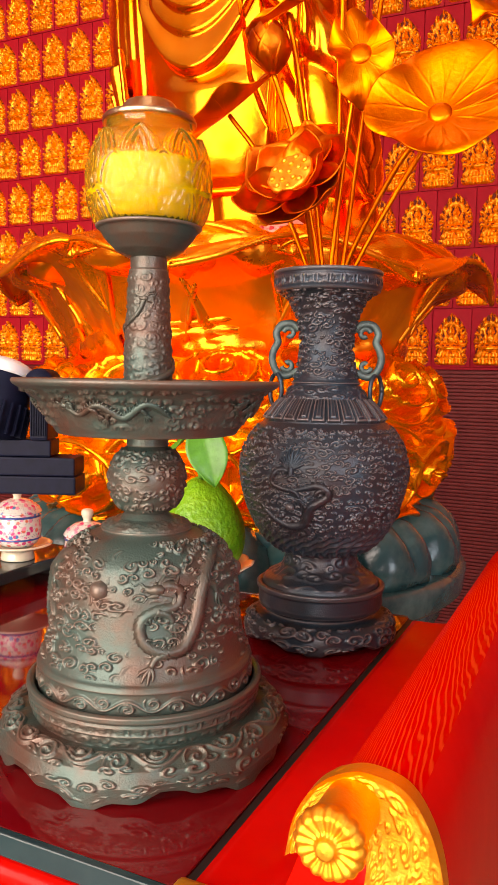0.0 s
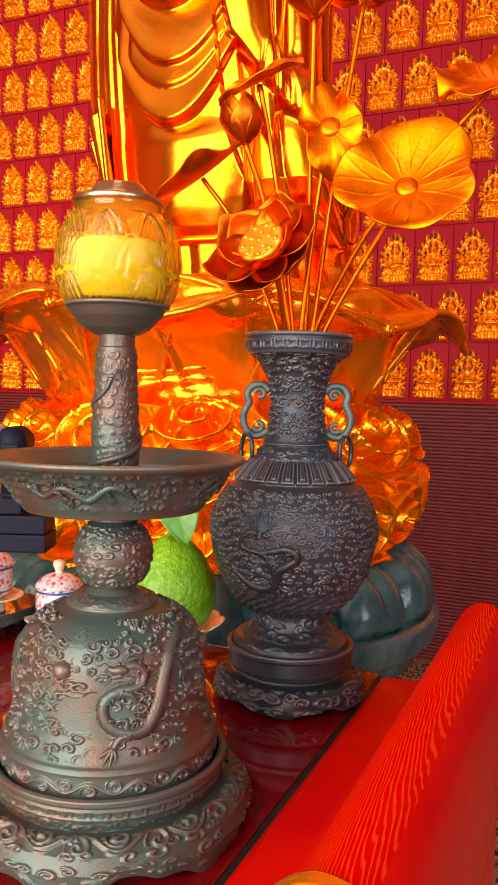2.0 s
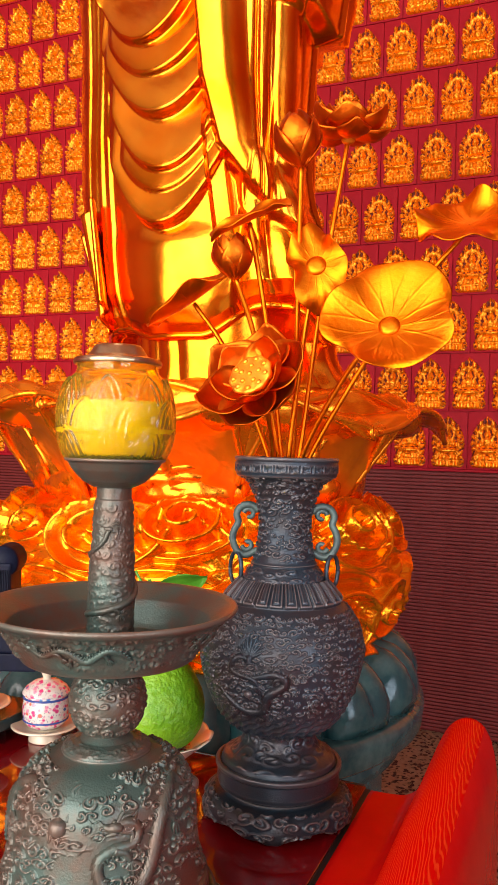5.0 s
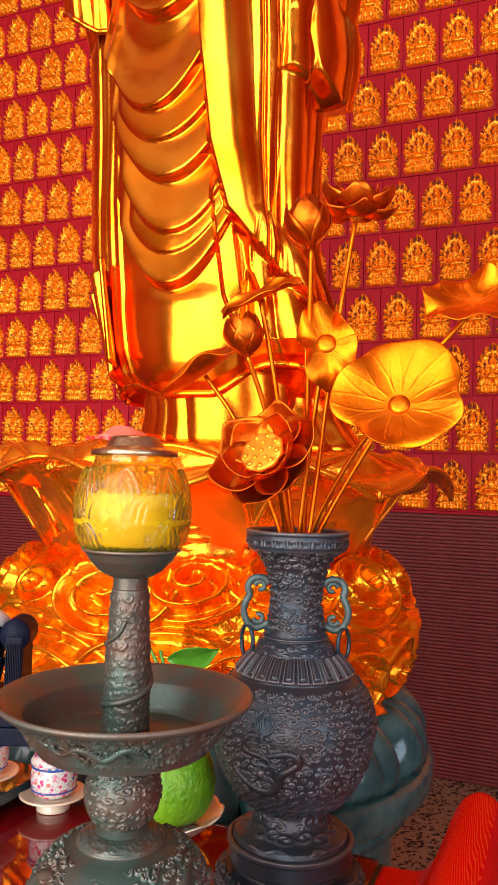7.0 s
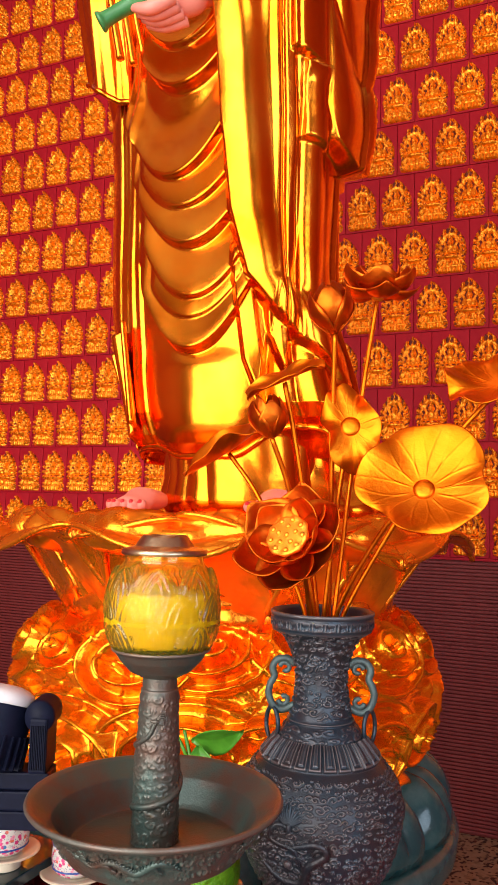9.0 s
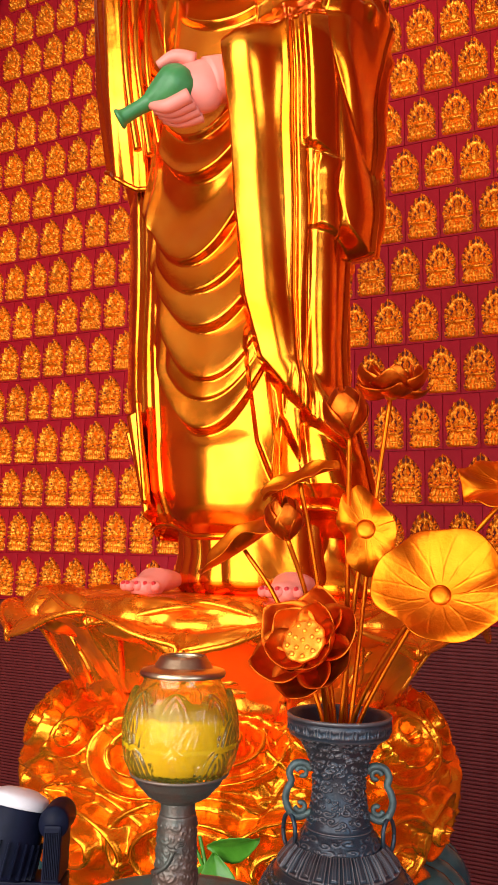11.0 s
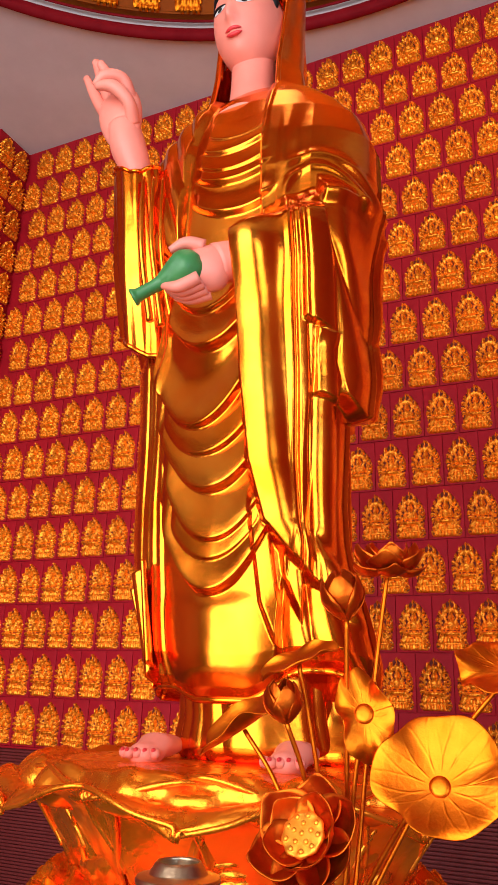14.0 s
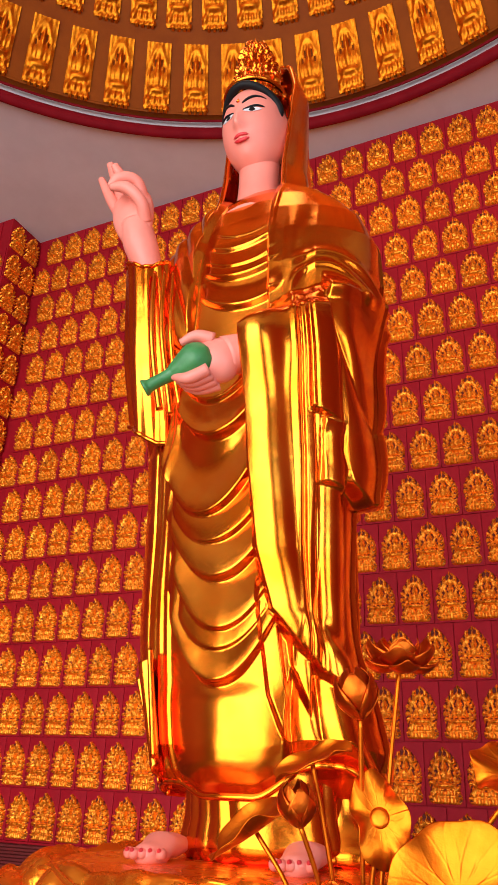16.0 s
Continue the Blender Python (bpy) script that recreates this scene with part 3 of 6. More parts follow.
# ---- bronze candle stand ----
def dragon(bag, surf, pts, r0, i=0, n=170, front=False):
    """A scaly body laid along (angle, height) points on a turned surface, thick at the tail's end, with legs, claws, crest and a maned head."""
    q = smooth_line(pts, n)
    R = math.hypot(*surf(*q[-1])[:2])
    P = np.array([surf(a, z) for a, z in q])
    k = np.linspace(0, 1, n)
    r = r0 * np.interp(k, [0, 0.12, 0.35, 0.7, 1.0], [0.25, 0.75, 1.0, 0.72, 0.62])
    V, f = tube(P, r, 16, n, False)
    ring, seg = np.repeat(np.arange(n), 16), np.tile(np.arange(16), n)
    ctr = P[ring] if len(V) == n * 16 else None
    if ctr is not None:
        V = ctr + (V - ctr) * (1 + 0.17 * np.cos(ring * 1.57 + math.pi * (seg % 2)))[:, None]
    bag.add(V, f, i)

    def line(a, z, steps, rad, m=12):
        # a tapering strand that leaves (a, z) by steps of (sideways, up), in units of r0
        lift = 1 + 0.30 * r0 / R
        bag.add(*tube([np.array(surf(a + x * r0 / R, z + y * r0)) * (lift, lift, 1) for x, y in steps], [w * r0 for w in rad], 7, m), i)
    for fr, sg in ((0.30, 1), (0.52, -1), (0.74, 1)):
        a, z = q[int(fr * n)]
        line(a, z, [(0, 0), (sg * 1.3, -0.5), (sg * 1.9, -1.5)], [0.62, 0.5, 0.36])
        for c in range(4):
            b = -2.2 + 0.55 * c
            x, y = sg * 1.9, -1.5
            line(a, z, [(x, y), (x + sg * 0.9 * math.cos(b) + sg * 0.3, y + 1.0 * math.sin(b)), (x + sg * 1.1 * math.cos(b) + sg * 0.5, y + 1.9 * math.sin(b))], [0.30, 0.24, 0.06], 8)
    # crest of fins along the back
    for j in range(8, n - 14, 5):
        a, z = q[j]
        d = (q[j + 3] - q[j - 3]) * np.array((R, 1))
        d = d / (np.linalg.norm(d) + 1e-9)
        w = r[j] / r0
        line(a, z, [(0.5 * w * d[1], -0.5 * w * d[0]), (w * 1.45 * d[1] - 0.3 * d[0], -w * 1.45 * d[0] - 0.3 * d[1])], [0.34, 0.06], 4)
    a, z = q[-1]
    if front:
        # head seen from the front, its mane standing up in a fan
        for c in range(11):
            b = -1.45 + 2.9 * c / 10
            ln = 3.6 + 0.9 * math.cos(3 * b) * math.cos(b)
            line(a, z, [(0.4 * math.sin(b), 0.4), (ln * 0.55 * math.sin(b), 0.4 + ln * 0.6 * math.cos(b * 0.8)), (ln * 0.85 * math.sin(b) + 0.3, 0.3 + ln * math.cos(b * 0.75))], [0.42, 0.34, 0.06])
        line(a, z, [(0, 0.7), (0, 0.1), (0, -0.9)], [0.55, 0.62, 0.50])
        for sg in (-1, 1):
            line(a, z, [(sg * 0.25, 0.25), (sg * 0.5, 0.35), (sg * 0.75, 0.3)], [0.30, 0.36, 0.16], 8)
            line(a, z, [(sg * 0.2, -0.7), (sg * 0.7, -0.8), (sg * 0.9, -0.4)], [0.34, 0.26, 0.08], 8)
            line(a, z, [(sg * 0.3, -0.7), (sg * 1.5, -1.0), (sg * 2.2, -0.2), (sg * 2.9, -0.6)], [0.16, 0.14, 0.11, 0.04], 14)
    else:
        # head in profile with open jaws, horns and a mane blown back
        line(a, z, [(0.9, 0.0), (0.1, 0.15), (-0.6, 0.1), (-1.35, 0.35)], [0.55, 0.72, 0.52, 0.30])
        line(a, z, [(0.2, -0.5), (-0.5, -0.65), (-1.1, -0.75)], [0.40, 0.30, 0.10])
        line(a, z, [(-0.2, 0.65), (0.05, 0.75), (0.25, 0.65)], [0.20, 0.30, 0.14], 8)
        for y0, y1 in ((0.5, 1.7), (0.2, 1.2)):
            line(a, z, [(0.3, y0), (1.2, y1), (2.3, y1 + 0.1), (2.9, y1 + 0.8)], [0.30, 0.26, 0.2, 0.05])
        for c in range(8):
            b = 0.7 - 0.30 * c
            line(a, z, [(0.6, 0.2 - 0.08 * c), (1.6 + 0.1 * c, 0.2 + 0.8 * b), (2.6 - 0.1 * c, 1.3 * b), (3.3 - 0.25 * c, 2.3 * b + 0.3)], [0.30, 0.26, 0.18, 0.04])
        line(a, z, [(-1.2, 0.3), (-1.9, 0.9), (-2.6, 0.6), (-3.2, 1.1)], [0.15, 0.13, 0.10, 0.03], 14)
        line(a, z, [(-1.0, -0.7), (-1.6, -1.4), (-2.5, -1.2)], [0.15, 0.12, 0.03], 12)


def pearl(bag, surf, a, z, r):
    """A flaming pearl: a low boss with a ring and licking strands."""
    R = math.hypot(*surf(a, z)[:2])
    bag.add(*moved(lathe([(0, -r), (r * 0.8, -r * 0.6), (r, 0), (r * 0.8, r * 0.6), (0, r)], 18, 12), Matrix.Translation(Vector(surf(a, z)))))
    for b in (0.6, 1.7, 2.6, 3.9, 5.2):
        bag.add(*tube([surf(a + r * 1.05 * math.cos(b) / R, z + r * 1.05 * math.sin(b)), surf(a + r * 1.7 * math.cos(b + 0.3) / R, z + r * 1.7 * math.sin(b + 0.3)), surf(a + r * 2.4 * math.cos(b) / R, z + r * 2.4 * math.sin(b))], [r * 0.22, r * 0.18, r * 0.05], 7, 10))


def prof_at(prof, z):
    p = sorted((q[1], q[0]) for q in prof)
    return float(np.interp(z, [a for a, _ in p], [b for _, b in p]))


def meander(A, Z, z0, z1, n):
    """A run of squared keys between two heights."""
    u, v = np.mod(A / (2 * math.pi) * n, 1), (Z - z0) / (z1 - z0)
    on = (np.abs(v - 0.08) < 0.1) | (np.abs(v - 0.92) < 0.1) | ((np.abs(u - 0.1) < 0.07) & (v > 0)) | ((np.abs(v - 0.68) < 0.09) & (u > 0.28) & (u < 0.86)) | ((np.abs(u - 0.82) < 0.07) & (v < 0.72) & (v > 0.3)) | ((np.abs(v - 0.36) < 0.09) & (u > 0.46) & (u < 0.86))
    return np.where((v > 0) & (v < 1), on * 1.0, 0.0)


def scroll(u, v):
    """A running vine: a wave with a curl in each bend; v from 0 to 1."""
    w = 0.5 + 0.26 * np.sin(u * math.pi)
    h = np.clip(1 - np.abs(v - w) / 0.09, 0, 1) ** 0.6
    k = np.floor(u)
    x, y = u - k - 0.5, v - np.where(np.mod(k, 2) < 1, 0.36, 0.64)
    r = np.hypot(x * 0.9, y) / 0.34
    th = np.arctan2(y, x) * np.where(np.mod(k, 2) < 1, 1, -1)
    c = np.clip(np.cos(th - 9.5 * r) * 1.6 - 0.1, 0, 1) * (r < 0.95)
    return np.maximum(h, c) * ((v > 0.03) & (v < 0.97))


def candle_stand():
    t = thing("candle_stand", (-0.475, 0.737, 1.130), "tall patinated bronze candle stand cast with dragons and clouds", "candle stand")
    Z0 = 1.130
    # lobed foot
    lobes = lambda A: 0.5 + 0.5 * np.cos(A * 6) + 0.22 * np.cos(A * 18 + 0.6)

    def foot_relief(A, S, R, Z):
        u = A / (2 * math.pi)
        h = np.maximum(0.0034 * scroll(u * 24, (R - 0.132) / 0.031), 0.0026 * crisp(curls(u * 44, S / 0.016, 44, 1.2, 11, 0.50)) * (vnoise(u * 16, S / 0.03, 4, 16) > 0.45))
        return h * np.clip((R - 0.132) / 0.008, 0, 1) * np.clip((Z - 0.006) / 0.006, 0, 1)
    V, f = lathe([(0.120, 0.052), (0.120, 0.043), (0.146, 0.045), (0.160, 0.036), (0.166, 0.020), (0.164, 0.0)][::-1], 700, 110, False, lambda *a: foot_relief(*a))
    a = np.arctan2(V[:, 1], V[:, 0])
    lowk = np.clip(1 - V[:, 2] / 0.03, 0, 1)
    V[:, 2] += lowk * 0.016 * (1 - np.clip(lobes(a + 0.3), 0, 1))
    V[:, :2] *= (1 + lowk * 0.02 * (lobes(a + 0.3) - 0.5))[:, None]
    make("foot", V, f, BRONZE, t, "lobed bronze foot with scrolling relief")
    make("foot_core", *lathe([(0.130, 0.0), (0.130, 0.040), (0.02, 0.042)], 64, 12, False), BRONZE_DARK, t)
    # ring with key pattern
    def ring_relief(A, S, R, Z):
        o = (R > 0.124) & (Z < 0.072)
        return o * (0.0022 * meander(A, Z, 0.057, 0.068, 44) + 0.0024 * curls(A / (2 * math.pi) * 70, (Z - 0.045) / 0.010, 70, 1.0, 3) * (Z < 0.056) * (Z > 0.045))
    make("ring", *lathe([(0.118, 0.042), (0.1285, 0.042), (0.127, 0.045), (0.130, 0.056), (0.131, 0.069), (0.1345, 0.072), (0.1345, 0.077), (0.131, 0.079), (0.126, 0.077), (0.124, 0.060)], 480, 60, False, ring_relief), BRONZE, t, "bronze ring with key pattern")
    # bell with dragons among clouds
    bell = [(0.1205, 0.050), (0.1215, 0.060), (0.1215, 0.094), (0.1235, 0.098), (0.1215, 0.103), (0.117, 0.108), (0.109, 0.128), (0.1055, 0.155), (0.1035, 0.180), (0.100, 0.203), (0.091, 0.222), (0.074, 0.236), (0.056, 0.243), (0.049, 0.246)]

    def bell_relief(A, S, R, Z):
        u = A / (2 * math.pi)
        lo = 0.0030 * scroll(u * 30, (Z - 0.0745) / 0.0205) * ((Z > 0.070) & (Z < 0.095))
        hi = 0.0040 * crisp(curls(u * 44, S / 0.0135, 44, 1.4, 31)) * np.clip((vnoise(u * 18, S / 0.028, 3, 18) - 0.26) * 7, 0, 1) * ((Z > 0.108) & (Z < 0.240))
        return lo + hi
    bag = Bag().add(*lathe(bell, 900, 230, True, bell_relief))
    br = lambda z: prof_at(bell, z)
    surf = lambda a, z: (br(z) * math.cos(a) * 0.99, br(z) * math.sin(a) * 0.99, z)
    c0 = -1.0
    for k in range(3):
        c = c0 + k * 2.09
        dragon(bag, surf, [(c + 1.25, 0.205), (c + 1.05, 0.225), (c + 0.85, 0.222), (c + 0.68, 0.208), (c + 0.57, 0.185), (c + 0.50, 0.160), (c + 0.36, 0.138), (c + 0.14, 0.136), (c - 0.03, 0.148), (c - 0.05, 0.167), (c + 0.10, 0.178), (c + 0.30, 0.182), (c + 0.36, 0.195), (c + 0.24, 0.203), (c + 0.10, 0.199)], 0.0085)
        pearl(bag, surf, c - 0.50, 0.197, 0.0105)
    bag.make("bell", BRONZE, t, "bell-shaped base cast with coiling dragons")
    make("collar", *lathe([(0.051, 0.244), (0.052, 0.247), (0.048, 0.252), (0.040, 0.256), (0.031, 0.258), (0.024, 0.264), (0.026, 0.268)], 160, 40, False, lambda A, S, R, Z: 0.0016 * curls(A / 6.2832 * 36, S / 0.011, 36, 1, 7) * ((R > 0.034) & (R < 0.05))), BRONZE, t)
    make("ball", *lathe([(0.022, 0.262), (0.032, 0.270), (0.0410, 0.286), (0.0440, 0.302), (0.0410, 0.318), (0.032, 0.333), (0.022, 0.341)], 260, 90, True, lambda A, S, R, Z: 0.0022 * crisp(curls(A / 6.2832 * 22, S / 0.0115, 22, 1.3, 41)) * (np.abs(Z - 0.302) < 0.034)), BRONZE, t, "ball knop with cloud relief")
    # dish
    dish = [(0.020, 0.338), (0.024, 0.340), (0.023, 0.352), (0.030, 0.355), (0.101, 0.355), (0.103, 0.359), (0.106, 0.363), (0.1215, 0.390), (0.136, 0.402), (0.147, 0.408), (0.150, 0.412), (0.148, 0.4155), (0.141, 0.413), (0.118, 0.396), (0.102, 0.368), (0.098, 0.363), (0.03, 0.363)]

    def dish_relief(A, S, R, Z):
        o = (np.arange(S.shape[1]) < S.shape[1] * 0.57)[None, :] & (Z > 0.364) & (Z < 0.404) & (R > 0.104)
        return o * 0.0032 * crisp(curls(A / 6.2832 * 60, S / 0.0115, 60, 1.3, 51)) * np.clip((vnoise(A / 6.2832 * 20, S / 0.02, 9, 20) - 0.3) * 4, 0.15, 1)
    bag = Bag().add(*lathe(dish, 520, 170, False, dish_relief))
    ds = lambda a, z: tuple(np.array((math.cos(a), math.sin(a), 0)) * (0.107 + (z - 0.363) * 0.66)) [:2] + (z,)
    for k in range(4):
        c = -1.35 + k * 1.57
        dragon(bag, ds, [(c + 0.55, 0.378), (c + 0.35, 0.392), (c + 0.15, 0.378), (c - 0.05, 0.390), (c - 0.25, 0.380), (c - 0.38, 0.388)], 0.0044)
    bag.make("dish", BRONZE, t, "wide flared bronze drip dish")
    pil = [(0.0275, 0.3620), (0.0265, 0.4063), (0.0262, 0.4525), (0.0235, 0.4986), (0.0222, 0.5337), (0.0205, 0.5374), (0.0205, 0.5530)]
    bag = Bag().add(*lathe(pil, 220, 140, True, lambda A, S, R, Z: 0.0016 * curls(A / 6.2832 * 13, S / 0.0105, 13, 1.3, 61) * (Z < 0.531)))
    ps = lambda a, z: (prof_at(pil, z) * math.cos(a) * 1.02, prof_at(pil, z) * math.sin(a) * 1.02, z)
    dragon(bag, ps, [(-3.6, 0.3832), (-2.6, 0.4017), (-1.2, 0.4109), (0.2, 0.4248), (1.2, 0.4432), (2.4, 0.4617), (3.6, 0.4709), (4.7, 0.4848), (5.1, 0.5032)], 0.0042)
    bag.make("pillar", BRONZE, t, "dragon-wrapped bronze pillar")
    make("cup", *lathe([(0.0186, 0.5498), (0.0242, 0.5506), (0.0372, 0.5578), (0.0493, 0.5706), (0.0553, 0.5802), (0.0591, 0.5814), (0.0591, 0.5842), (0.0539, 0.5850), (0.0186, 0.5730)], 96, 50, False), BRONZE, t, "smooth dark bronze candle cup")
    return t


candle_stand()


def lotus_lamp():
    t = thing("lotus_oil_lamp", (-0.475, 0.737, 1.7135), "yellow lotus-moulded glass oil lamp on the candle stand", "oil lamp")
    t.scale = (0.99, 0.99, 1.0)
    def petals(A, S, R, Z):
        h = np.zeros_like(A)
        for row, (z0, k) in ((2, (0.058, 8)), (1, (0.031, 8)), (0, (0.002, 8))):
            u = np.mod(A / 6.2832 * k + 0.5 * row, 1) - 0.5
            v = (Z - z0) / 0.037
            e = 0.50 * np.sqrt(np.clip(1 - v.clip(0) ** 2, 0, 1)) - np.abs(u)
            val = 0.35 + 0.45 * np.clip(e / 0.10, 0, 1) + 0.20 * np.cos(e * 42) + 0.18 * (2 - row)
            h = np.where((v > -0.2) & (v < 1) & (e > 0), val, h)
        return 0.0048 * h * (Z < 0.097) * (Z > 0.002)
    outer = [(0.030, 0.0002), (0.050, 0.0015), (0.059, 0.013), (0.0640, 0.032), (0.0655, 0.052), (0.0630, 0.072), (0.0570, 0.090), (0.0500, 0.099), (0.0480, 0.104), (0.0475, 0.112)]
    inner = [(0.0450, 0.112), (0.0455, 0.103), (0.0478, 0.098), (0.0545, 0.089), (0.0605, 0.071), (0.0632, 0.052), (0.0620, 0.034), (0.0565, 0.0146), (0.0485, 0.0035), (0.0, 0.003)]
    V1, f1 = lathe(outer, 300, 130, True, petals, cap=False)
    bag = Bag().add(V1, f1)
    V2, f2 = lathe(inner, 96, 40, True, None, cap=False)
    bag.add(V2, f2)
    V3, f3 = lathe([(0.0, 0.0), (0.030, 0.0)], 96, 4, False, None, False)
    bag.add(V3, f3)
    bag.add(*lathe([(0.0478, 0.112), (0.0445, 0.112)], 96, 3, False, None, False))
    bag.make("glass_jar", GLASS, t, "clear pressed glass with lotus petal relief")
    wax = lathe([(0.0, 0.0034), (0.0482, 0.0040), (0.0563, 0.0150), (0.0623, 0.034), (0.0631, 0.052), (0.0612, 0.0660), (0.056, 0.0670), (0.0, 0.0665)], 120, 40, False)
    make("oil", *wax, WAX, t, "bright yellow oil filling")
    make("lid", *lathe([(0.043, 0.110), (0.0515, 0.110), (0.0525, 0.113), (0.0510, 0.1165), (0.0415, 0.119), (0.036, 0.120), (0.029, 0.131), (0.0265, 0.1335), (0.0245, 0.132), (0.024, 0.116), (0.024, 0.1105)], 96, 60, False), STEEL, t, "tarnished metal lid with an open collar")
    return t


lotus_lamp()


# ---- bronze vase ----
def vase():
    t = thing("vase", (-0.4145, 1.1655, 1.130), "dark bronze altar vase cast with dragons and clouds", "vase")
    # stand
    V, f = lathe([(0.100, 0.0), (0.117, 0.002), (0.121, 0.018), (0.118, 0.032), (0.108, 0.039), (0.092, 0.041), (0.087, 0.046), (0.089, 0.052)], 360, 70, True, lambda A, S, R, Z: 0.004 * crisp(curls(A / 6.2832 * 30, S / 0.019, 30, 1.5, 81)) * ((R > 0.105) & (Z > 0.006)))
    a = np.arctan2(V[:, 1], V[:, 0])
    k = np.clip(1 - V[:, 2] / 0.022, 0, 1)
    lob = 0.5 + 0.5 * np.cos(a * 5 + 0.4) + 0.2 * np.cos(a * 15)
    V[:, 2] += k * 0.014 * (1 - np.clip(lob, 0, 1))
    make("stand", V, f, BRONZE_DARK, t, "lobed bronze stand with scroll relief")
    make("stand_core", *lathe([(0.088, 0.0), (0.088, 0.046)], 48, 4, False), BRONZE_DARK, t)
    make("stand_ring", *lathe([(0.085, 0.050), (0.099, 0.053), (0.101, 0.060), (0.1005, 0.080), (0.104, 0.083), (0.104, 0.089), (0.099, 0.091), (0.094, 0.088), (0.09, 0.07)], 128, 50, False), BRONZE_DARK, t)
    make("foot", *lathe([(0.094, 0.078), (0.0945, 0.090), (0.090, 0.098), (0.076, 0.106), (0.064, 0.116), (0.0575, 0.130), (0.0570, 0.141)], 260, 60, True, lambda A, S, R, Z: 0.003 * curls(A / 6.2832 * 16, S / 0.028, 16, 1.1, 91) * (R < 0.092)), BRONZE_DARK, t)
    body = [(0.056, 0.139), (0.068, 0.146), (0.092, 0.165), (0.113, 0.195), (0.128, 0.235), (0.1335, 0.278), (0.1275, 0.312), (0.112, 0.338), (0.098, 0.352)]

    def belly(A, S, R, Z):
        c = 0.0036 * crisp(curls(A / 6.2832 * 62, S / 0.0105, 62, 1.3, 101))
        lo = np.clip((0.20 - Z) / 0.03, 0, 1)
        w = 0.5 + 0.5 * np.sin(A * 30 + 5 * np.sin(S * 60)) * np.cos(S * 240)
        return (c * (1 - lo) * (0.55 + 0.45 * vnoise(A / 6.2832 * 18, S / 0.04, 5, 18)) + lo * 0.0055 * w) * (Z > 0.146) * (Z < 0.345)
    bag = Bag().add(*lathe(body, 960, 230, True, belly))
    bs = lambda a, z: (prof_at(body, z) * math.cos(a) * 0.995, prof_at(body, z) * math.sin(a) * 0.995, z)
    for k in range(3):
        c = -1.229 + k * 2.094
        dragon(bag, bs, [(c - 0.85, 0.232), (c - 0.70, 0.214), (c - 0.45, 0.200), (c - 0.22, 0.205), (c - 0.14, 0.230), (c + 0.06, 0.250), (c - 0.06, 0.264), (c - 0.35, 0.256), (c - 0.60, 0.264), (c - 0.52, 0.284), (c - 0.36, 0.284)], 0.0080, front=True)
        pearl(bag, bs, c - 0.39, 0.229, 0.007)
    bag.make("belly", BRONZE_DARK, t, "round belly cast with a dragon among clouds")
    def pet(A, S, R, Z):
        u = np.mod(A / 6.2832 * 26, 1) - 0.5
        s = S / S.max()
        e = np.minimum(0.44 - np.abs(u), (s - 0.10) * 1.6)
        return 0.0042 * np.clip(e / 0.06, 0, 1) * (1 - 0.75 * np.clip((e - 0.12) / 0.05, 0, 1) + 0.55 * np.clip((e - 0.24) / 0.05, 0, 1)) * (s > 0.10)
    make("shoulder_collar", *lathe([(0.097, 0.350), (0.0955, 0.358), (0.080, 0.377), (0.070, 0.386)], 512, 40, False, pet), BRONZE_DARK, t, "collar of upright petals")
    make("neck", *lathe([(0.068, 0.384), (0.0665, 0.392), (0.060, 0.402), (0.0535, 0.410), (0.0555, 0.413), (0.0520, 0.417), (0.0460, 0.435), (0.0415, 0.462), (0.0420, 0.490), (0.0490, 0.520), (0.062, 0.545), (0.076, 0.556)], 380, 150, True, lambda A, S, R, Z: 0.0036 * crisp(curls(A / 6.2832 * 20, S / 0.0115, 20, 1.3, 111)) * (Z > 0.420) + 0.0024 * curls(A / 6.2832 * 20, S / 0.013, 20, 1.2, 112) * (Z < 0.408)), BRONZE_DARK, t)
    make("rim", *lathe([(0.072, 0.553), (0.082, 0.555), (0.0835, 0.559), (0.0835, 0.579), (0.0865, 0.582), (0.0865, 0.587), (0.083, 0.588), (0.078, 0.585), (0.070, 0.565), (0.048, 0.53), (0.034, 0.47), (0.0, 0.46)], 420, 80, False, lambda A, S, R, Z: 0.0024 * meander(A, Z, 0.561, 0.577, 26) * (R > 0.0825)), BRONZE_DARK, t, "mouth rim with key pattern")
    # handles along the view's breadth, with loose rings
    d = Vector((0.942, 0.336, 0)).normalized()
    for s in (-1, 1):
        q = [(0.044, 0.497), (0.056, 0.506), (0.073, 0.504), (0.081, 0.491), (0.078, 0.477), (0.084, 0.465), (0.087, 0.450), (0.082, 0.434), (0.072, 0.424), (0.060, 0.424), (0.044, 0.432)]
        bag = Bag().add(*tube([(s * d.x * r, s * d.y * r, z) for r, z in q], 0.0060, 10, 60))
        for cr, cz, sg in ((0.060, 0.491, 1), (0.062, 0.440, -1)):
            w = [(cr + 0.010 * math.cos(a) * (1 - a / 9), cz + sg * 0.010 * math.sin(a) * (1 - a / 9)) for a in np.linspace(0.2, 5.4, 12)]
            bag.add(*tube([(s * d.x * r, s * d.y * r, z) for r, z in w], 0.0042, 8, 30))
        h = bag.make("handle", PATINA, t, "green patinated cloud-shaped handle")
        e = Vector((-d.y, d.x, 0)) * 0.7 + d * 0.5 * s
        e.normalize()
        c = Vector((s * d.x * 0.080, s * d.y * 0.080, 0.400))
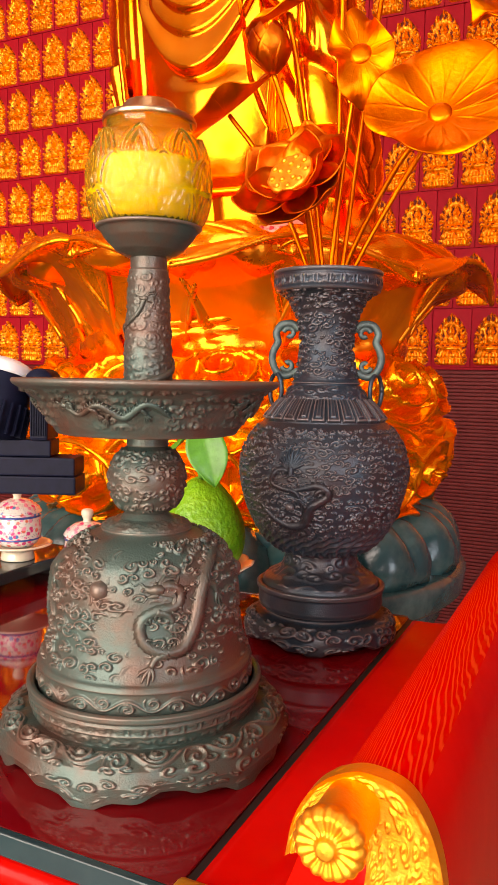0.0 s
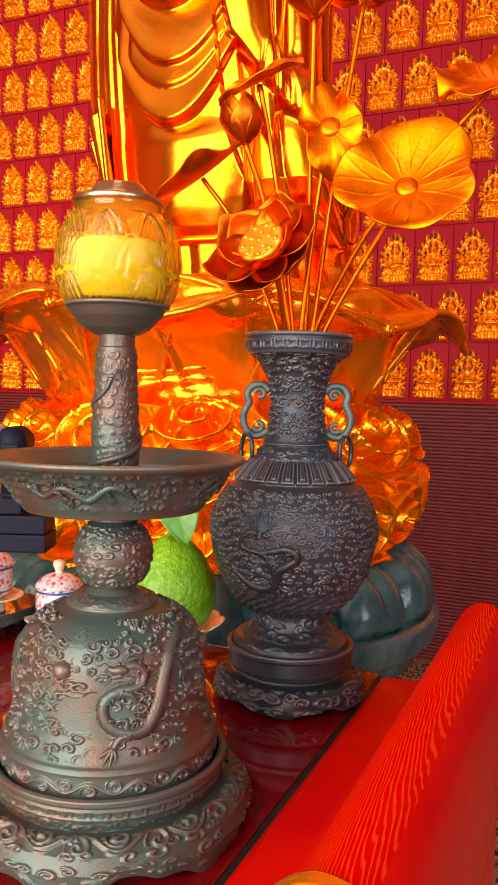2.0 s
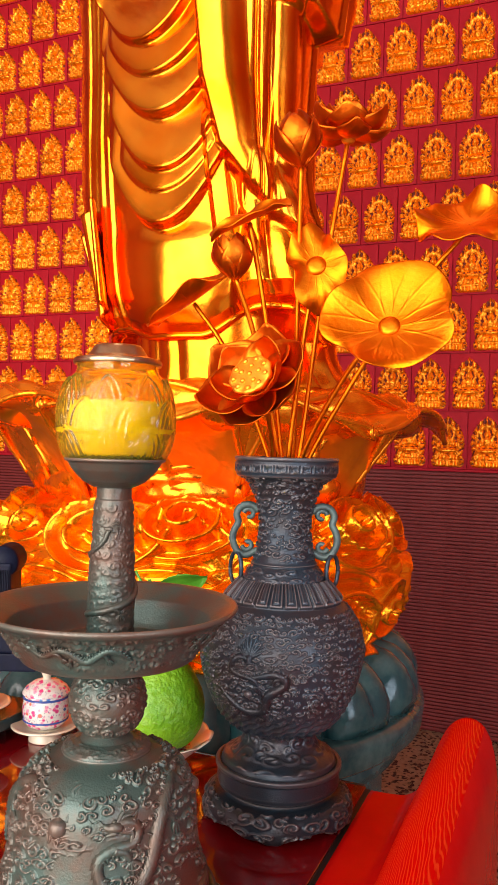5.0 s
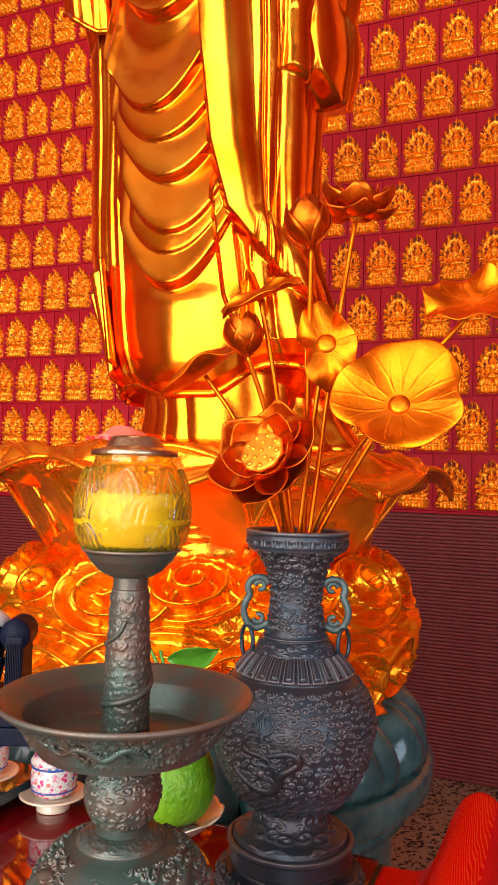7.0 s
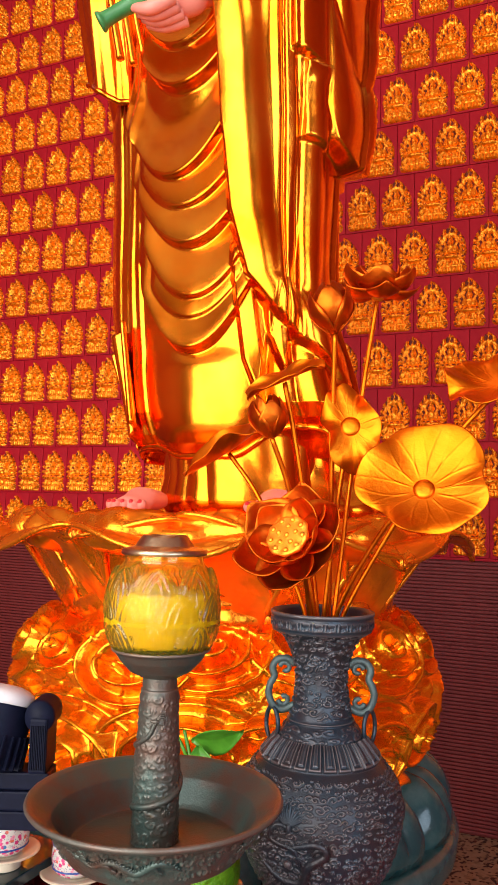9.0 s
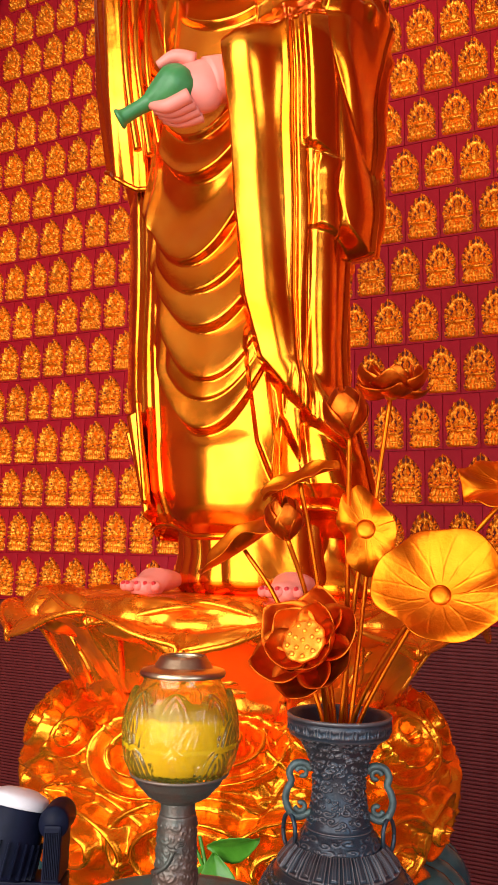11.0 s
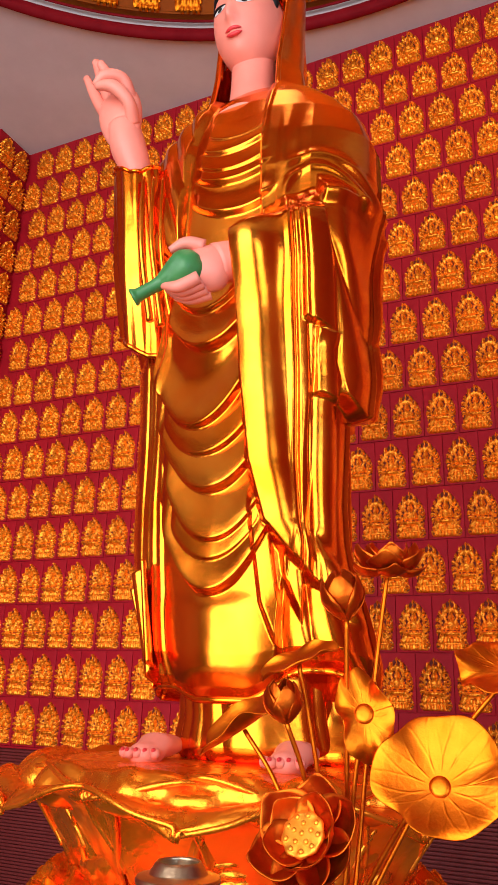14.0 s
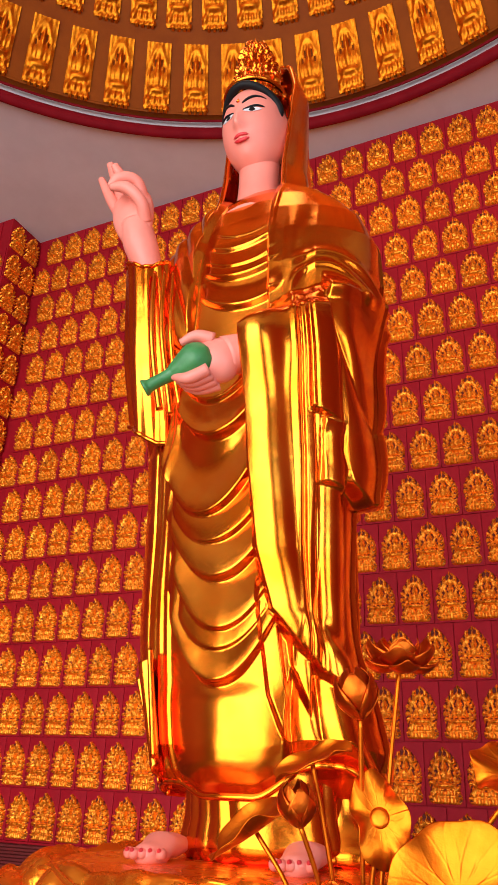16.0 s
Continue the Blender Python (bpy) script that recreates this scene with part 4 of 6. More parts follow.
        ring = [tuple(c + e * 0.0175 * math.cos(a) + Vector((0, 0, 0.027)) * math.sin(a)) for a in np.linspace(0, 2 * math.pi, 25)]
        make("loose_ring", *tube(ring, 0.0036, 8, 48, False), BRONZE_DARK, h, "hanging bronze ring")
    return t


vase()


# ---- statue, throne and plinth ----
CX, CY = -0.985, 2.01


def marble_plinth():
    t = thing("marble_plinth", (CX, CY, 0), "dark green veined marble plinth with broad carved lotus petals", "plinth")
    make("drum", *lathe([(0.62, 0.0), (0.62, 0.10), (0.58, 0.14), (0.55, 0.22), (0.55, 0.93), (0.575, 0.975), (0.640, 0.980), (0.655, 0.988), (0.662, 1.050), (0.650, 1.060), (0.60, 1.064)], 128, 70, False), MARBLE, t, "", True)
    make("neck", *lathe([(0.60, 0.92), (0.56, 1.08), (0.545, 1.15), (0.55, 1.20), (0.40, 1.21)], 96, 20, False), MARBLE, t)
    n = 16
    U, V = np.meshgrid(np.linspace(-1, 1, 25), np.linspace(0, 1, 25), indexing="ij")
    rr = np.interp(V, [0, 0.15, 0.4, 0.7, 0.9, 1], [0.500, 0.540, 0.580, 0.615, 0.638, 0.640])
    zz = np.interp(V, [0, 0.15, 0.4, 0.7, 0.9, 1], [1.190, 1.188, 1.172, 1.138, 1.098, 1.060])
    bul = np.clip(1 - U ** 2, 0, 1) ** 0.5
    groove = 0.016 * np.clip(1 - ((np.abs(U) - 0.42) / 0.36) ** 2, 0, 1) ** 0.6 * np.sin(np.clip(V, 0, 1) * math.pi) ** 0.5 - 0.008
    rr, zz = rr + 0.050 * bul * V ** 0.3 - 0.045 + groove, zz + 0.034 * bul - 0.014 + groove
    a = U * math.pi / n * (0.99 - 0.10 * np.clip((V - 0.85) / 0.15, 0, 1))
    P = np.stack([rr * np.cos(a), rr * np.sin(a), zz], -1)
    first = make("petal", *sheet(P, 0.02), MARBLE, t)
    for k in range(1, n):
        o = new("petal", first.data)
        o.parent = t
        o.matrix_basis = pose(0, 0, 0, 0, 0, 360 * k / n)
    return t


def cloud_pedestal():
    def rel(A, S, R, Z):
        u = A / (2 * math.pi)
        big = curls(u * 15, S / 0.215 + 0.45, 15, 3.2, 201, 0.74, 0.35)
        small = curls(u * 26, S / 0.14, 26, 1.6, 207, 0.6)
        wave = np.abs(np.sin(10 * vnoise(u * 12, S / 0.16, 2, 12) + 40 * u)) ** 0.7
        return 0.070 * big + 0.006 * crisp(small) + 0.010 * wave * (1 - np.clip(2 * big, 0, 1)) - 0.03
    V, f = lathe([(0.47, 1.165), (0.53, 1.19), (0.565, 1.28), (0.590, 1.39), (0.575, 1.48), (0.54, 1.55), (0.46, 1.60), (0.38, 1.625)], 720, 240, True, rel)
    t = make("cloud_pedestal", V - np.array((0, 0, 0)), f, GOLD_CLOUD)
    t.matrix_world = pose(CX, CY, 0)
    return tagged(t, "gilded round pedestal carved with swirling clouds", "pedestal")


def lotus_throne():
    t = thing("lotus_throne", (CX, CY, 0), "gilded lotus throne with wide drooping petals", "lotus throne")
    rel = lambda A, S, R, Z: 0.032 * np.abs(np.sin(9 * vnoise(A / 6.2832 * 10, Z / 0.09, 4, 10) + A * 6)) ** 0.7 + 0.006 * np.abs(np.sin(A * 20 + 30 * Z))
    make("core", *lathe([(0.40, 1.59), (0.44, 1.62), (0.45, 1.68), (0.48, 1.76), (0.53, 1.795), (0.600, 1.812), (0.605, 1.826), (0.54, 1.858), (0.30, 1.870), (0.0, 1.870)], 360, 90, True, lambda *a: rel(*a) * (a[3] < 1.85), False), GOLD, t, "gilded seat of the lotus")
    for tier, (n, off, rs, zs, w) in enumerate(((8, 14.0, [0.42, 0.48, 0.54, 0.61, 0.665, 0.70], [1.600, 1.69, 1.770, 1.812, 1.808, 1.765], 0.27), (8, 36.5, [0.42, 0.47, 0.51, 0.56, 0.605, 0.635], [1.63, 1.73, 1.80, 1.840, 1.840, 1.815], 0.25))):
        U, V = np.meshgrid(np.linspace(-1, 1, 33), np.linspace(0, 1, 49), indexing="ij")
        q = smooth_line(np.c_[rs, zs], 49)
        r, z = np.broadcast_to(q[:, 0], V.shape), np.broadcast_to(q[:, 1], V.shape)
        # broad blade that narrows to a blunt point
        half = np.maximum(w * np.interp(V, [0, 0.2, 0.45, 0.65, 0.8, 0.9, 0.96, 1], [0.62, 0.72, 0.93, 1.0, 0.86, 0.60, 0.34, 0.04]), 0.006)
        edge = np.abs(U) ** 3
        wave = 0.010 * np.sin(U * 4 + 6 * V + tier) * V + 0.004 * np.cos(U * 15 + 3 * V) * (1 - V)
        P = np.stack([r + 0.16 * U * U * half * (1 - V) - 0.35 * (U * half) ** 2, U * half, z + wave + 0.020 * edge * np.sin(V * 2.6) + 0.006 * np.exp(-(U / 0.05) ** 2) * V], -1)
        bag = Bag().add(*sheet(P, 0.009))
        rim = np.vstack([P[0, 6:], P[1:-1, -1], P[-1, :5:-1]])
        bag.add(*tube(rim[::2], 0.0075, 8, 120))
        first = bag.make("petal", GOLD, t)
        first.matrix_basis = pose(0, 0, 0, 0, 0, off)
        for q in range(1, n):
            o = new("petal", first.data)
            o.parent = t
            o.matrix_basis = pose(0, 0, 0, 0, 0, off + 360 * q / n)
    return t


def statue():
    bag = Bag()
    sm = lambda x: np.clip(x, 0, 1) ** 2 * (3 - 2 * np.clip(x, 0, 1))
    bump = lambda x, w: np.exp(-(x / w) ** 2)
    # robe: an oval shell from the hem to the collar; layers and folds are lifted out of it
    zs = [2.03, 2.06, 2.15, 2.30, 2.60, 2.95, 3.25, 3.50, 3.70, 3.85, 3.97, 4.06, 4.12, 4.165, 4.19, 4.20]
    aa = [0.29, 0.31, 0.335, 0.345, 0.355, 0.365, 0.395, 0.430, 0.448, 0.435, 0.388, 0.318, 0.255, 0.195, 0.145, 0.11]
    bb = [0.20, 0.22, 0.235, 0.245, 0.25, 0.255, 0.265, 0.275, 0.275, 0.262, 0.238, 0.212, 0.185, 0.155, 0.125, 0.10]
    m = 470
    Z = np.linspace(zs[0], zs[-1], m)[None, :]
    A = np.radians(np.r_[np.linspace(-175, 45, 500, endpoint=False), np.linspace(45, 185, 60, endpoint=False)])[:, None]
    n = len(A)
    a, b = np.interp(Z, zs, aa), np.interp(Z, zs, bb)
    c, s = np.cos(A), np.sin(A)
    a = np.where(c > 0, a - np.interp(Z, [2.0, 2.3, 2.6, 3.3, 3.6, 3.9], [0.0, 0.02, 0.04, 0.05, 0.02, 0.0]) * c, a)
    a = np.where(c < 0, a - np.interp(Z, [2.0, 2.2, 2.5, 3.1, 3.4], [0.0, 0.03, 0.065, 0.065, 0.0]) * c, a)
    p = np.where(c < 0, 1.75 + 0.45 * sm((Z - 3.3) / 0.3), 2.2)
    rad = (np.abs(c / a) ** p + np.abs(s / b) ** p) ** (-1 / p)
    X, Y = rad * c, rad * s
    front = sm((-Y / b + 0.1) * 1.6)
    wob = 0.35 * np.sin(2.2 * Z) + 0.15 * np.sin(5.1 * Z + X * 8)
    # hanging swags, one cloth over the next: lowest point, middle, half width, rise at the ends, depth
    swags = [(3.27, -0.07, 0.15, 0.12, 0.022), (3.185, -0.06, 0.17, 0.16, 0.028), (3.06, -0.06, 0.19, 0.20, 0.036),
             (2.815, -0.075, 0.215, 0.27, 0.034), (2.705, -0.045, 0.19, 0.19, 0.026), (2.605, -0.035, 0.215, 0.25, 0.034),
             (2.455, -0.015, 0.205, 0.25, 0.034), (2.385, -0.010, 0.165, 0.16, 0.026), (2.315, -0.015, 0.20, 0.26, 0.034),
             (3.79, 0.00, 0.13, 0.055, 0.014), (3.72, 0.00, 0.14, 0.055, 0.016), (3.655, 0.005, 0.14, 0.060, 0.018), (3.54, 0.01, 0.15, 0.065, 0.022), (3.86, 0.00, 0.12, 0.05, 0.010)]
    h = 0 * X + 0 * Z
    for zb, xc, w, rise, dep in swags:
        q = np.clip(np.abs(X - xc) / w, 0, 1.3)
        v = Z - (zb + rise * q ** 2.1 + 0.010 * np.sin(9 * X + 40 * zb))
        gap = 0.20 if dep > 0.025 else 0.11
        h = np.maximum(h, front * dep * sm((1.12 - q) / 0.35) * sm(v / 0.022) * (1 - sm(v / gap)))
    # round belly of plain cloth under the last swag
    h = h + front * 0.022 * bump(X - 0.0, 0.16) * sm((2.34 - Z) / 0.08) * sm((Z - 2.02) / 0.1)
    # narrow bands that fall beside the swags
    lx = np.interp(Z, [2.05, 2.6, 3.1, 3.3], [-0.175, -0.225, -0.235, -0.25])
    cords = sm((3.36 - Z) / 0.08) * front
    for k, (d, w, q) in enumerate(((0.0, 0.010, 0.010), (-0.030, 0.012, 0.013), (-0.064, 0.009, 0.010), (-0.090, 0.007, 0.008))):
        h = h + cords * q * bump(X - lx - d - 0.006 * np.sin(4 * Z + k), w)
    # broad plain panel round the side, that ends over a lower fold
    pan = sm((lx - 0.095 - X) / 0.010) * sm((3.5 - Z) / 0.3)
    h = h + pan * (0.005 + 0.008 * sm((Z - 2.285 - 0.25 * np.clip(X + 0.36, -0.1, 0.1)) / 0.012))
    # sleeve that hangs from the forearm: broad smooth cloth with a slanting lower edge
    edge = np.interp(Z, [2.0, 2.28, 2.36, 2.44, 2.51, 2.68, 2.95, 3.44], [0.40, 0.30, 0.24, 0.174, 0.127, 0.087, 0.062, 0.044])
    top = np.interp(X, [0.0, 0.10, 0.20, 0.30, 0.40], [3.42, 3.47, 3.53, 3.57, 3.58])
    d = X - edge
    sl = sm(d / 0.014) * front * sm((top - Z) / 0.13 + 0.35)
    sleeve = np.interp(Z, [2.3, 2.6, 3.0, 3.42], [0.045, 0.062, 0.085, 0.120]) * sm((0.46 - X) / 0.3) + 0.018 * bump(d - 0.055, 0.05) + 0.05 * bump(Z - 3.34, 0.13) * bump(d - 0.05, 0.09) - 0.012 * bump(d - 0.115, 0.025)
    groove = np.interp(Z, [2.3, 2.7, 3.2, 3.5], [0.235, 0.212, 0.203, 0.200])
    sleeve = sleeve - 0.012 * bump(X - groove, 0.004) + 0.006 * bump(X - groove + 0.012, 0.007) - 0.009 * bump(X - groove - 0.028, 0.004)
    h = h * (1 - sl) + sl * sleeve
    # skirts below the sleeve's edge: two pointed tails, then pleats down to the hem
    low = sm((edge - X) / 0.012 + 1) * (1 - sl) * front * sm((X - 0.09) / 0.02) * sm((2.62 - Z) / 0.05)
    for xt, zt, w in ((0.135, 2.15, 0.030), (0.195, 2.22, 0.028)):
        t = (Z - zt) / 0.30
        h = h + low * 0.022 * sm((w * np.clip(t * 2.2, 0, 1) - np.abs(X - xt - 0.04 * (1 - t))) / 0.012) * sm(t / 0.05)
    pl = sm((X - np.interp(Z, [2.1, 2.5, 3.0], [0.16, 0.20, 0.235])) / 0.02) * sm((3.08 - Z) / 0.04) * (X > 0)
    dd = (X - 0.245 - 0.10 * np.clip(2.9 - Z, 0, 1) * (X - 0.2)) / 0.056 + 0.30 * wob
    h = h + pl * (0.022 * np.abs(np.sin(dd * math.pi)) ** 0.8 - 0.026)
    # short inner panel that ends in a straight edge over the pleats
    inner = sm((Z - 3.105 + 0.35 * (X - 0.24)) / 0.010) * sm((X - groove - 0.012) / 0.010) * sm((0.30 - X) / 0.02) * front * sm((top - 0.03 - Z) / 0.06)
    h = h + inner * (0.022 + 0.005 * np.sin((X - groove) * 45))
    tab = sm((X - 0.243) / 0.008) * sm((0.30 - X) / 0.015) * sm((3.10 - Z) / 0.01) * sm((Z - 2.88 - 0.3 * (0.28 - X)) / 0.015)
    h = h + tab * 0.022
    # cloak over the other shoulder and elbow, with slanting folds and a pointed end
    xcl = np.interp(Z, [2.80, 2.83, 2.87, 2.92, 3.00, 3.10, 3.30, 3.46], [0.37, 0.345, 0.315, 0.290, 0.278, 0.284, 0.286, 0.275])
    cover = sm((X - xcl) / 0.012) * sm((Z - 2.80) / 0.010) * sm((3.66 - Z) / 0.12)
    ph = (X - 0.285 - 0.16 * (3.45 - Z)) / 0.070
    h = h * (1 - cover) + cover * (0.070 - 0.045 * sm((X - 0.31) / 0.08) + 0.011 * (2 * np.abs(np.sin(ph * math.pi)) ** 0.7 - 1) * sm((Z - 2.85) / 0.15) * sm((0.37 - X) / 0.06) * sm((3.5 - Z) / 0.2))
    # round folds at the elbow
    for cz, rr, w, q in ((3.56, 0.165, 0.016, 0.020), (3.56, 0.118, 0.012, 0.016)):
        el = np.hypot((X - 0.285) * 1.15, (Z - cz) * 0.95)
        h = h + q * bump(el - rr, w) * sm((Z - 3.52) / 0.06) * sm((X - 0.17) / 0.05)
    # shawl: two edges over the chest, plain over the shoulders
    up = sm((Z - 3.47 - 0.25 * np.clip(X - 0.12, 0, 0.3)) / 0.05)
    sh = up * front * sm((X - np.interp(Z, [3.5, 3.9, 4.2], [0.115, 0.10, 0.085])) / 0.010)
    h = h * (1 - 0.7 * sh * sm((Z - 3.58) / 0.10)) + sh * (0.026 + 0.006 * bump(X - 0.115, 0.010) + 0.008 * np.sin(np.clip((X - 0.16) / 0.10, 0, 1) * math.pi * 2) * sm((4.05 - Z) / 0.3))
    sh2 = sm((Z - 3.42) / 0.06) * front * sm((np.interp(Z, [3.5, 3.9, 4.2], [-0.17, -0.155, -0.10]) - X) / 0.010)
    h = h * (1 - sh2) + sh2 * (0.028 + 0.012 * np.abs(np.sin((X + 0.30 * (Z - 3.9)) * 42)))
    # tail of the robe that steps out near the hem
    h = h + 0.090 * sm((X - 0.20) / 0.10) * sm((2.50 - Z) / 0.42) * (s < 0.5)
    back = (1 - front) * (s > 0)
    h = h + back * 0.012 * np.cos(A * 22 + wob * 2) * sm((4.1 - Z) / 0.4)
    h = h + 0.006 * (vnoise(X * 7 + 20, Z * 5, 8) - 0.5)
    nx, ny = c / a, s / b
    l = np.hypot(nx, ny)
    X2, Y2 = X + h * nx / l, Y + h * ny / l
    Zd = Z + 0 * A
    # uneven hem
    hem = sm((2.22 - Zd) / 0.19)
    Zd = Zd + hem * (0.035 * sm((-X - 0.06) / 0.12) + 0.085 * sm((X - 0.08) / 0.16) - 0.05 * sm((X - 0.27) / 0.06)) * front
    bag.add(np.stack([X2, Y2, Zd], -1).reshape(-1, 3), quads(n, m, cu=True) + [tuple(i * m for i in range(n))[::-1]], 0)
    # hem's rolled lip
    bag.add(*tube(np.c_[X2[:, 0], Y2[:, 0], Zd[:, 0]][::6], 0.010, 8, 160), 0)
    # drape that ends in a point beside the hem
    U, W = np.meshgrid(np.linspace(-1, 1, 24), np.linspace(0, 1, 40), indexing="ij")
    P = np.stack([-0.315 + 0.060 * U * (1 - 0.55 * W) + 0.075 * W, -0.170 - 0.065 * U - 0.018 * np.cos(U * 5), 2.39 - 0.30 * W + 0.035 * U], -1)
    bag.add(*sheet(P, 0.014), 0)
    # underskirt with upright pleats, and the robe's back tail on the floor
    V, f = lathe([(0.19, 1.872), (0.215, 1.90), (0.20, 1.98), (0.205, 2.12), (0.05, 2.16)], 320, 30, False, lambda A, S, R, Z: 0.007 * np.abs(np.cos(A * 8 + 1.8 * np.sin(3 * A) + 6 * (Z - 1.9))) * (Z < 2.1))
    bag.add(V * np.array((1.16, 0.92, 1)) + np.array((0.03, 0.0, 0)), f, 0)
    V, f = lathe([(0.27, 1.872), (0.29, 1.89), (0.23, 2.0), (0.215, 2.2), (0.1, 2.22)], 220, 30, True, lambda A, S, R, Z: 0.010 * np.abs(np.cos(A * 7 + 3 * Z)))
    bag.add(V * np.array((1.14, 0.7, 1)) + np.array((0.10, 0.11, 0)), f, 0)
    # feet
    for fx in (-0.165, 0.245):
        V, f = lathe([(0.0, -0.5), (0.6, -0.42), (0.95, -0.1), (1, 0.25), (0.7, 0.48), (0.0, 0.55)], 24, 20)
        bag.add(np.stack([V[:, 0] * 0.050 + fx, -V[:, 2] * 0.21 - 0.22, 1.905 + V[:, 1] * 0.034 - 0.018 * (V[:, 2] > 0.2)], 1), f, 1)
        for k in range(5):
            q = fx + (k - 2) * 0.021
            bag.add(*moved(lathe([(0, -0.017), (0.012, -0.010), (0.015, 0), (0.012, 0.010), (0, 0.017)], 10, 8), pose(q, -0.335 + 0.010 * abs(k - 1), 1.890, 70, 0, 0)), 1)
            bag.add(*moved(lathe([(0, -0.009), (0.007, 0), (0, 0.009)], 8, 6), pose(q, -0.346 + 0.010 * abs(k - 1), 1.8985, 60, 0, 0)), 3)
    # raised arm: upper sleeve from the shoulder, then the loose cuff and the cloth that hangs from it
    bag.add(*tube([(-0.30, -0.02, 3.98), (-0.37, -0.05, 3.75), (-0.39, -0.08, 3.50), (-0.37, -0.04, 3.20), (-0.33, 0.0, 2.9)], [0.085, 0.100, 0.095, 0.085, 0.04], 36, 60), 0)
    U, W = np.meshgrid(np.linspace(0, 2 * math.pi, 72, endpoint=False), np.linspace(0, 1, 60), indexing="ij")
    ww = np.interp(W, [0, 0.25, 0.6, 1], [0.086, 0.090, 0.098, 0.085])
    pleat = 1 + 0.13 * np.cos(5 * U + 1.0 + 1.5 * W) * W ** 0.5 + 0.05 * np.cos(11 * U)
    dip = 0.055 * np.exp(-((np.angle(np.exp(1j * (U + 1.15)))) / 0.8) ** 2)
    P = np.stack([-0.405 + 0.030 * W + ww * pleat * np.cos(U), -0.245 + 0.10 * W + 0.8 * ww * pleat * np.sin(U), 3.865 - dip * (1 - W) - 0.68 * W - 0.06 * W * np.cos(U + 0.5)], -1)
    bag.add(P.reshape(-1, 3), [q[::-1] for q in quads(72, 60, cu=True)], 0)
    k = np.r_[np.arange(72), 0]
    bag.add(*tube(P[k, 0], 0.008, 8, 90), 0)
    bag.add(*tube(P[k, -1], 0.009, 8, 90), 0)
    # narrow edges of cloth down from the cuff
    for x0, x1, y0, z1, r in ((-0.335, -0.285, -0.30, 3.22, 0.012), (-0.300, -0.245, -0.29, 3.20, 0.011), (-0.275, -0.225, -0.27, 3.24, 0.010)):
        bag.add(*tube([(x0, y0, 3.78), (x0 + 0.01, y0, 3.55), ((x0 + x1) / 2, y0 + 0.02, 3.38), (x1, y0 + 0.04, z1)], [r * 0.6, r, r, r * 1.1], 10, 40), 0)
    # wrist, palm and fingers
    bag.add(*tube([(-0.400, -0.235, 3.78), (-0.410, -0.250, 3.87), (-0.435, -0.275, 3.96), (-0.455, -0.288, 4.05)], [0.040, 0.056, 0.066, 0.060], 28, 30), 1)
    bag.add(*moved(lathe([(0, -0.13), (0.055, -0.11), (0.084, -0.03), (0.090, 0.04), (0.074, 0.10), (0, 0.125)], 32, 28), pose(-0.468, -0.292, 4.085, 0, -14, 0) @ Matrix.Diagonal((1.0, 0.52, 1.0, 1))), 1)
    for q, r in (([(-0.535, -0.29, 4.12), (-0.590, -0.30, 4.22), (-0.640, -0.315, 4.325)], 0.026), ([(-0.515, -0.29, 4.17), (-0.560, -0.305, 4.28), (-0.592, -0.33, 4.375)], 0.028), ([(-0.485, -0.295, 4.18), (-0.520, -0.325, 4.27), (-0.548, -0.355, 4.330)], 0.028),
                 ([(-0.425, -0.30, 4.15), (-0.430, -0.355, 4.205), (-0.480, -0.395, 4.205), (-0.520, -0.40, 4.170)], 0.026), ([(-0.405, -0.30, 4.04), (-0.395, -0.355, 4.09), (-0.440, -0.395, 4.14), (-0.505, -0.41, 4.155)], 0.027)):
        bag.add(*tube(q, [r] + [r * 0.9] * (len(q) - 2) + [r * 0.55], 14, 26), 1)
    # forearm across the front with the hand under a bottle
    bag.add(*tube([(0.12, -0.25, 3.325), (0.07, -0.345, 3.315), (0.025, -0.39, 3.29)], [0.070, 0.064, 0.066], 24, 16), 1)
    bag.add(*moved(lathe([(0, -0.10), (0.045, -0.08), (0.070, -0.01), (0.062, 0.05), (0, 0.09)], 24, 24), pose(0.000, -0.405, 3.270, 0, 75, 25) @ Matrix.Diagonal((1.05, 0.8, 0.95, 1))), 1)
    for q in range(4):
        y = -0.455 + 0.026 * q
        bag.add(*tube([(0.005, y, 3.215 - 0.004 * q), (-0.050, y - 0.02, 3.185), (-0.105, y - 0.02, 3.200)], [0.021, 0.019, 0.011], 12, 14), 1)
    bag.add(*tube([(0.005, -0.43, 3.335), (-0.045, -0.455, 3.345), (-0.095, -0.465, 3.325)], [0.022, 0.019, 0.011], 12, 12), 1)
    # neck and head
    bag.add(*tube([(-0.03, -0.055, 4.07), (-0.03, -0.06, 4.14), (-0.03, -0.07, 4.24), (-0.03, -0.07, 4.46)], [0.165, 0.108, 0.086, 0.088], 32, 24), 1)
    nu, nv = 84, 70
    FW, FD, FH = 0.137, 0.156, 0.200
    T, Fi = np.meshgrid(np.linspace(0, 2 * math.pi, nu, endpoint=False), np.linspace(0.02, math.pi - 0.02, nv), indexing="ij")
    hx, hy, hz = np.sin(Fi) * np.cos(T), np.sin(Fi) * np.sin(T), np.cos(Fi)
    lowf = np.clip(-hz, 0, 1)
    px, py, pz = hx * FW * (1 - 0.13 * lowf ** 2.5), hy * FD, FH * hz
    fr = np.clip(-hy, 0, 1)
    py = py - 0.030 * fr ** 2 * bump(px, 0.017) * bump(pz + 0.022, 0.042) - 0.012 * fr * bump(px, 0.030) * bump(pz + 0.040, 0.014)
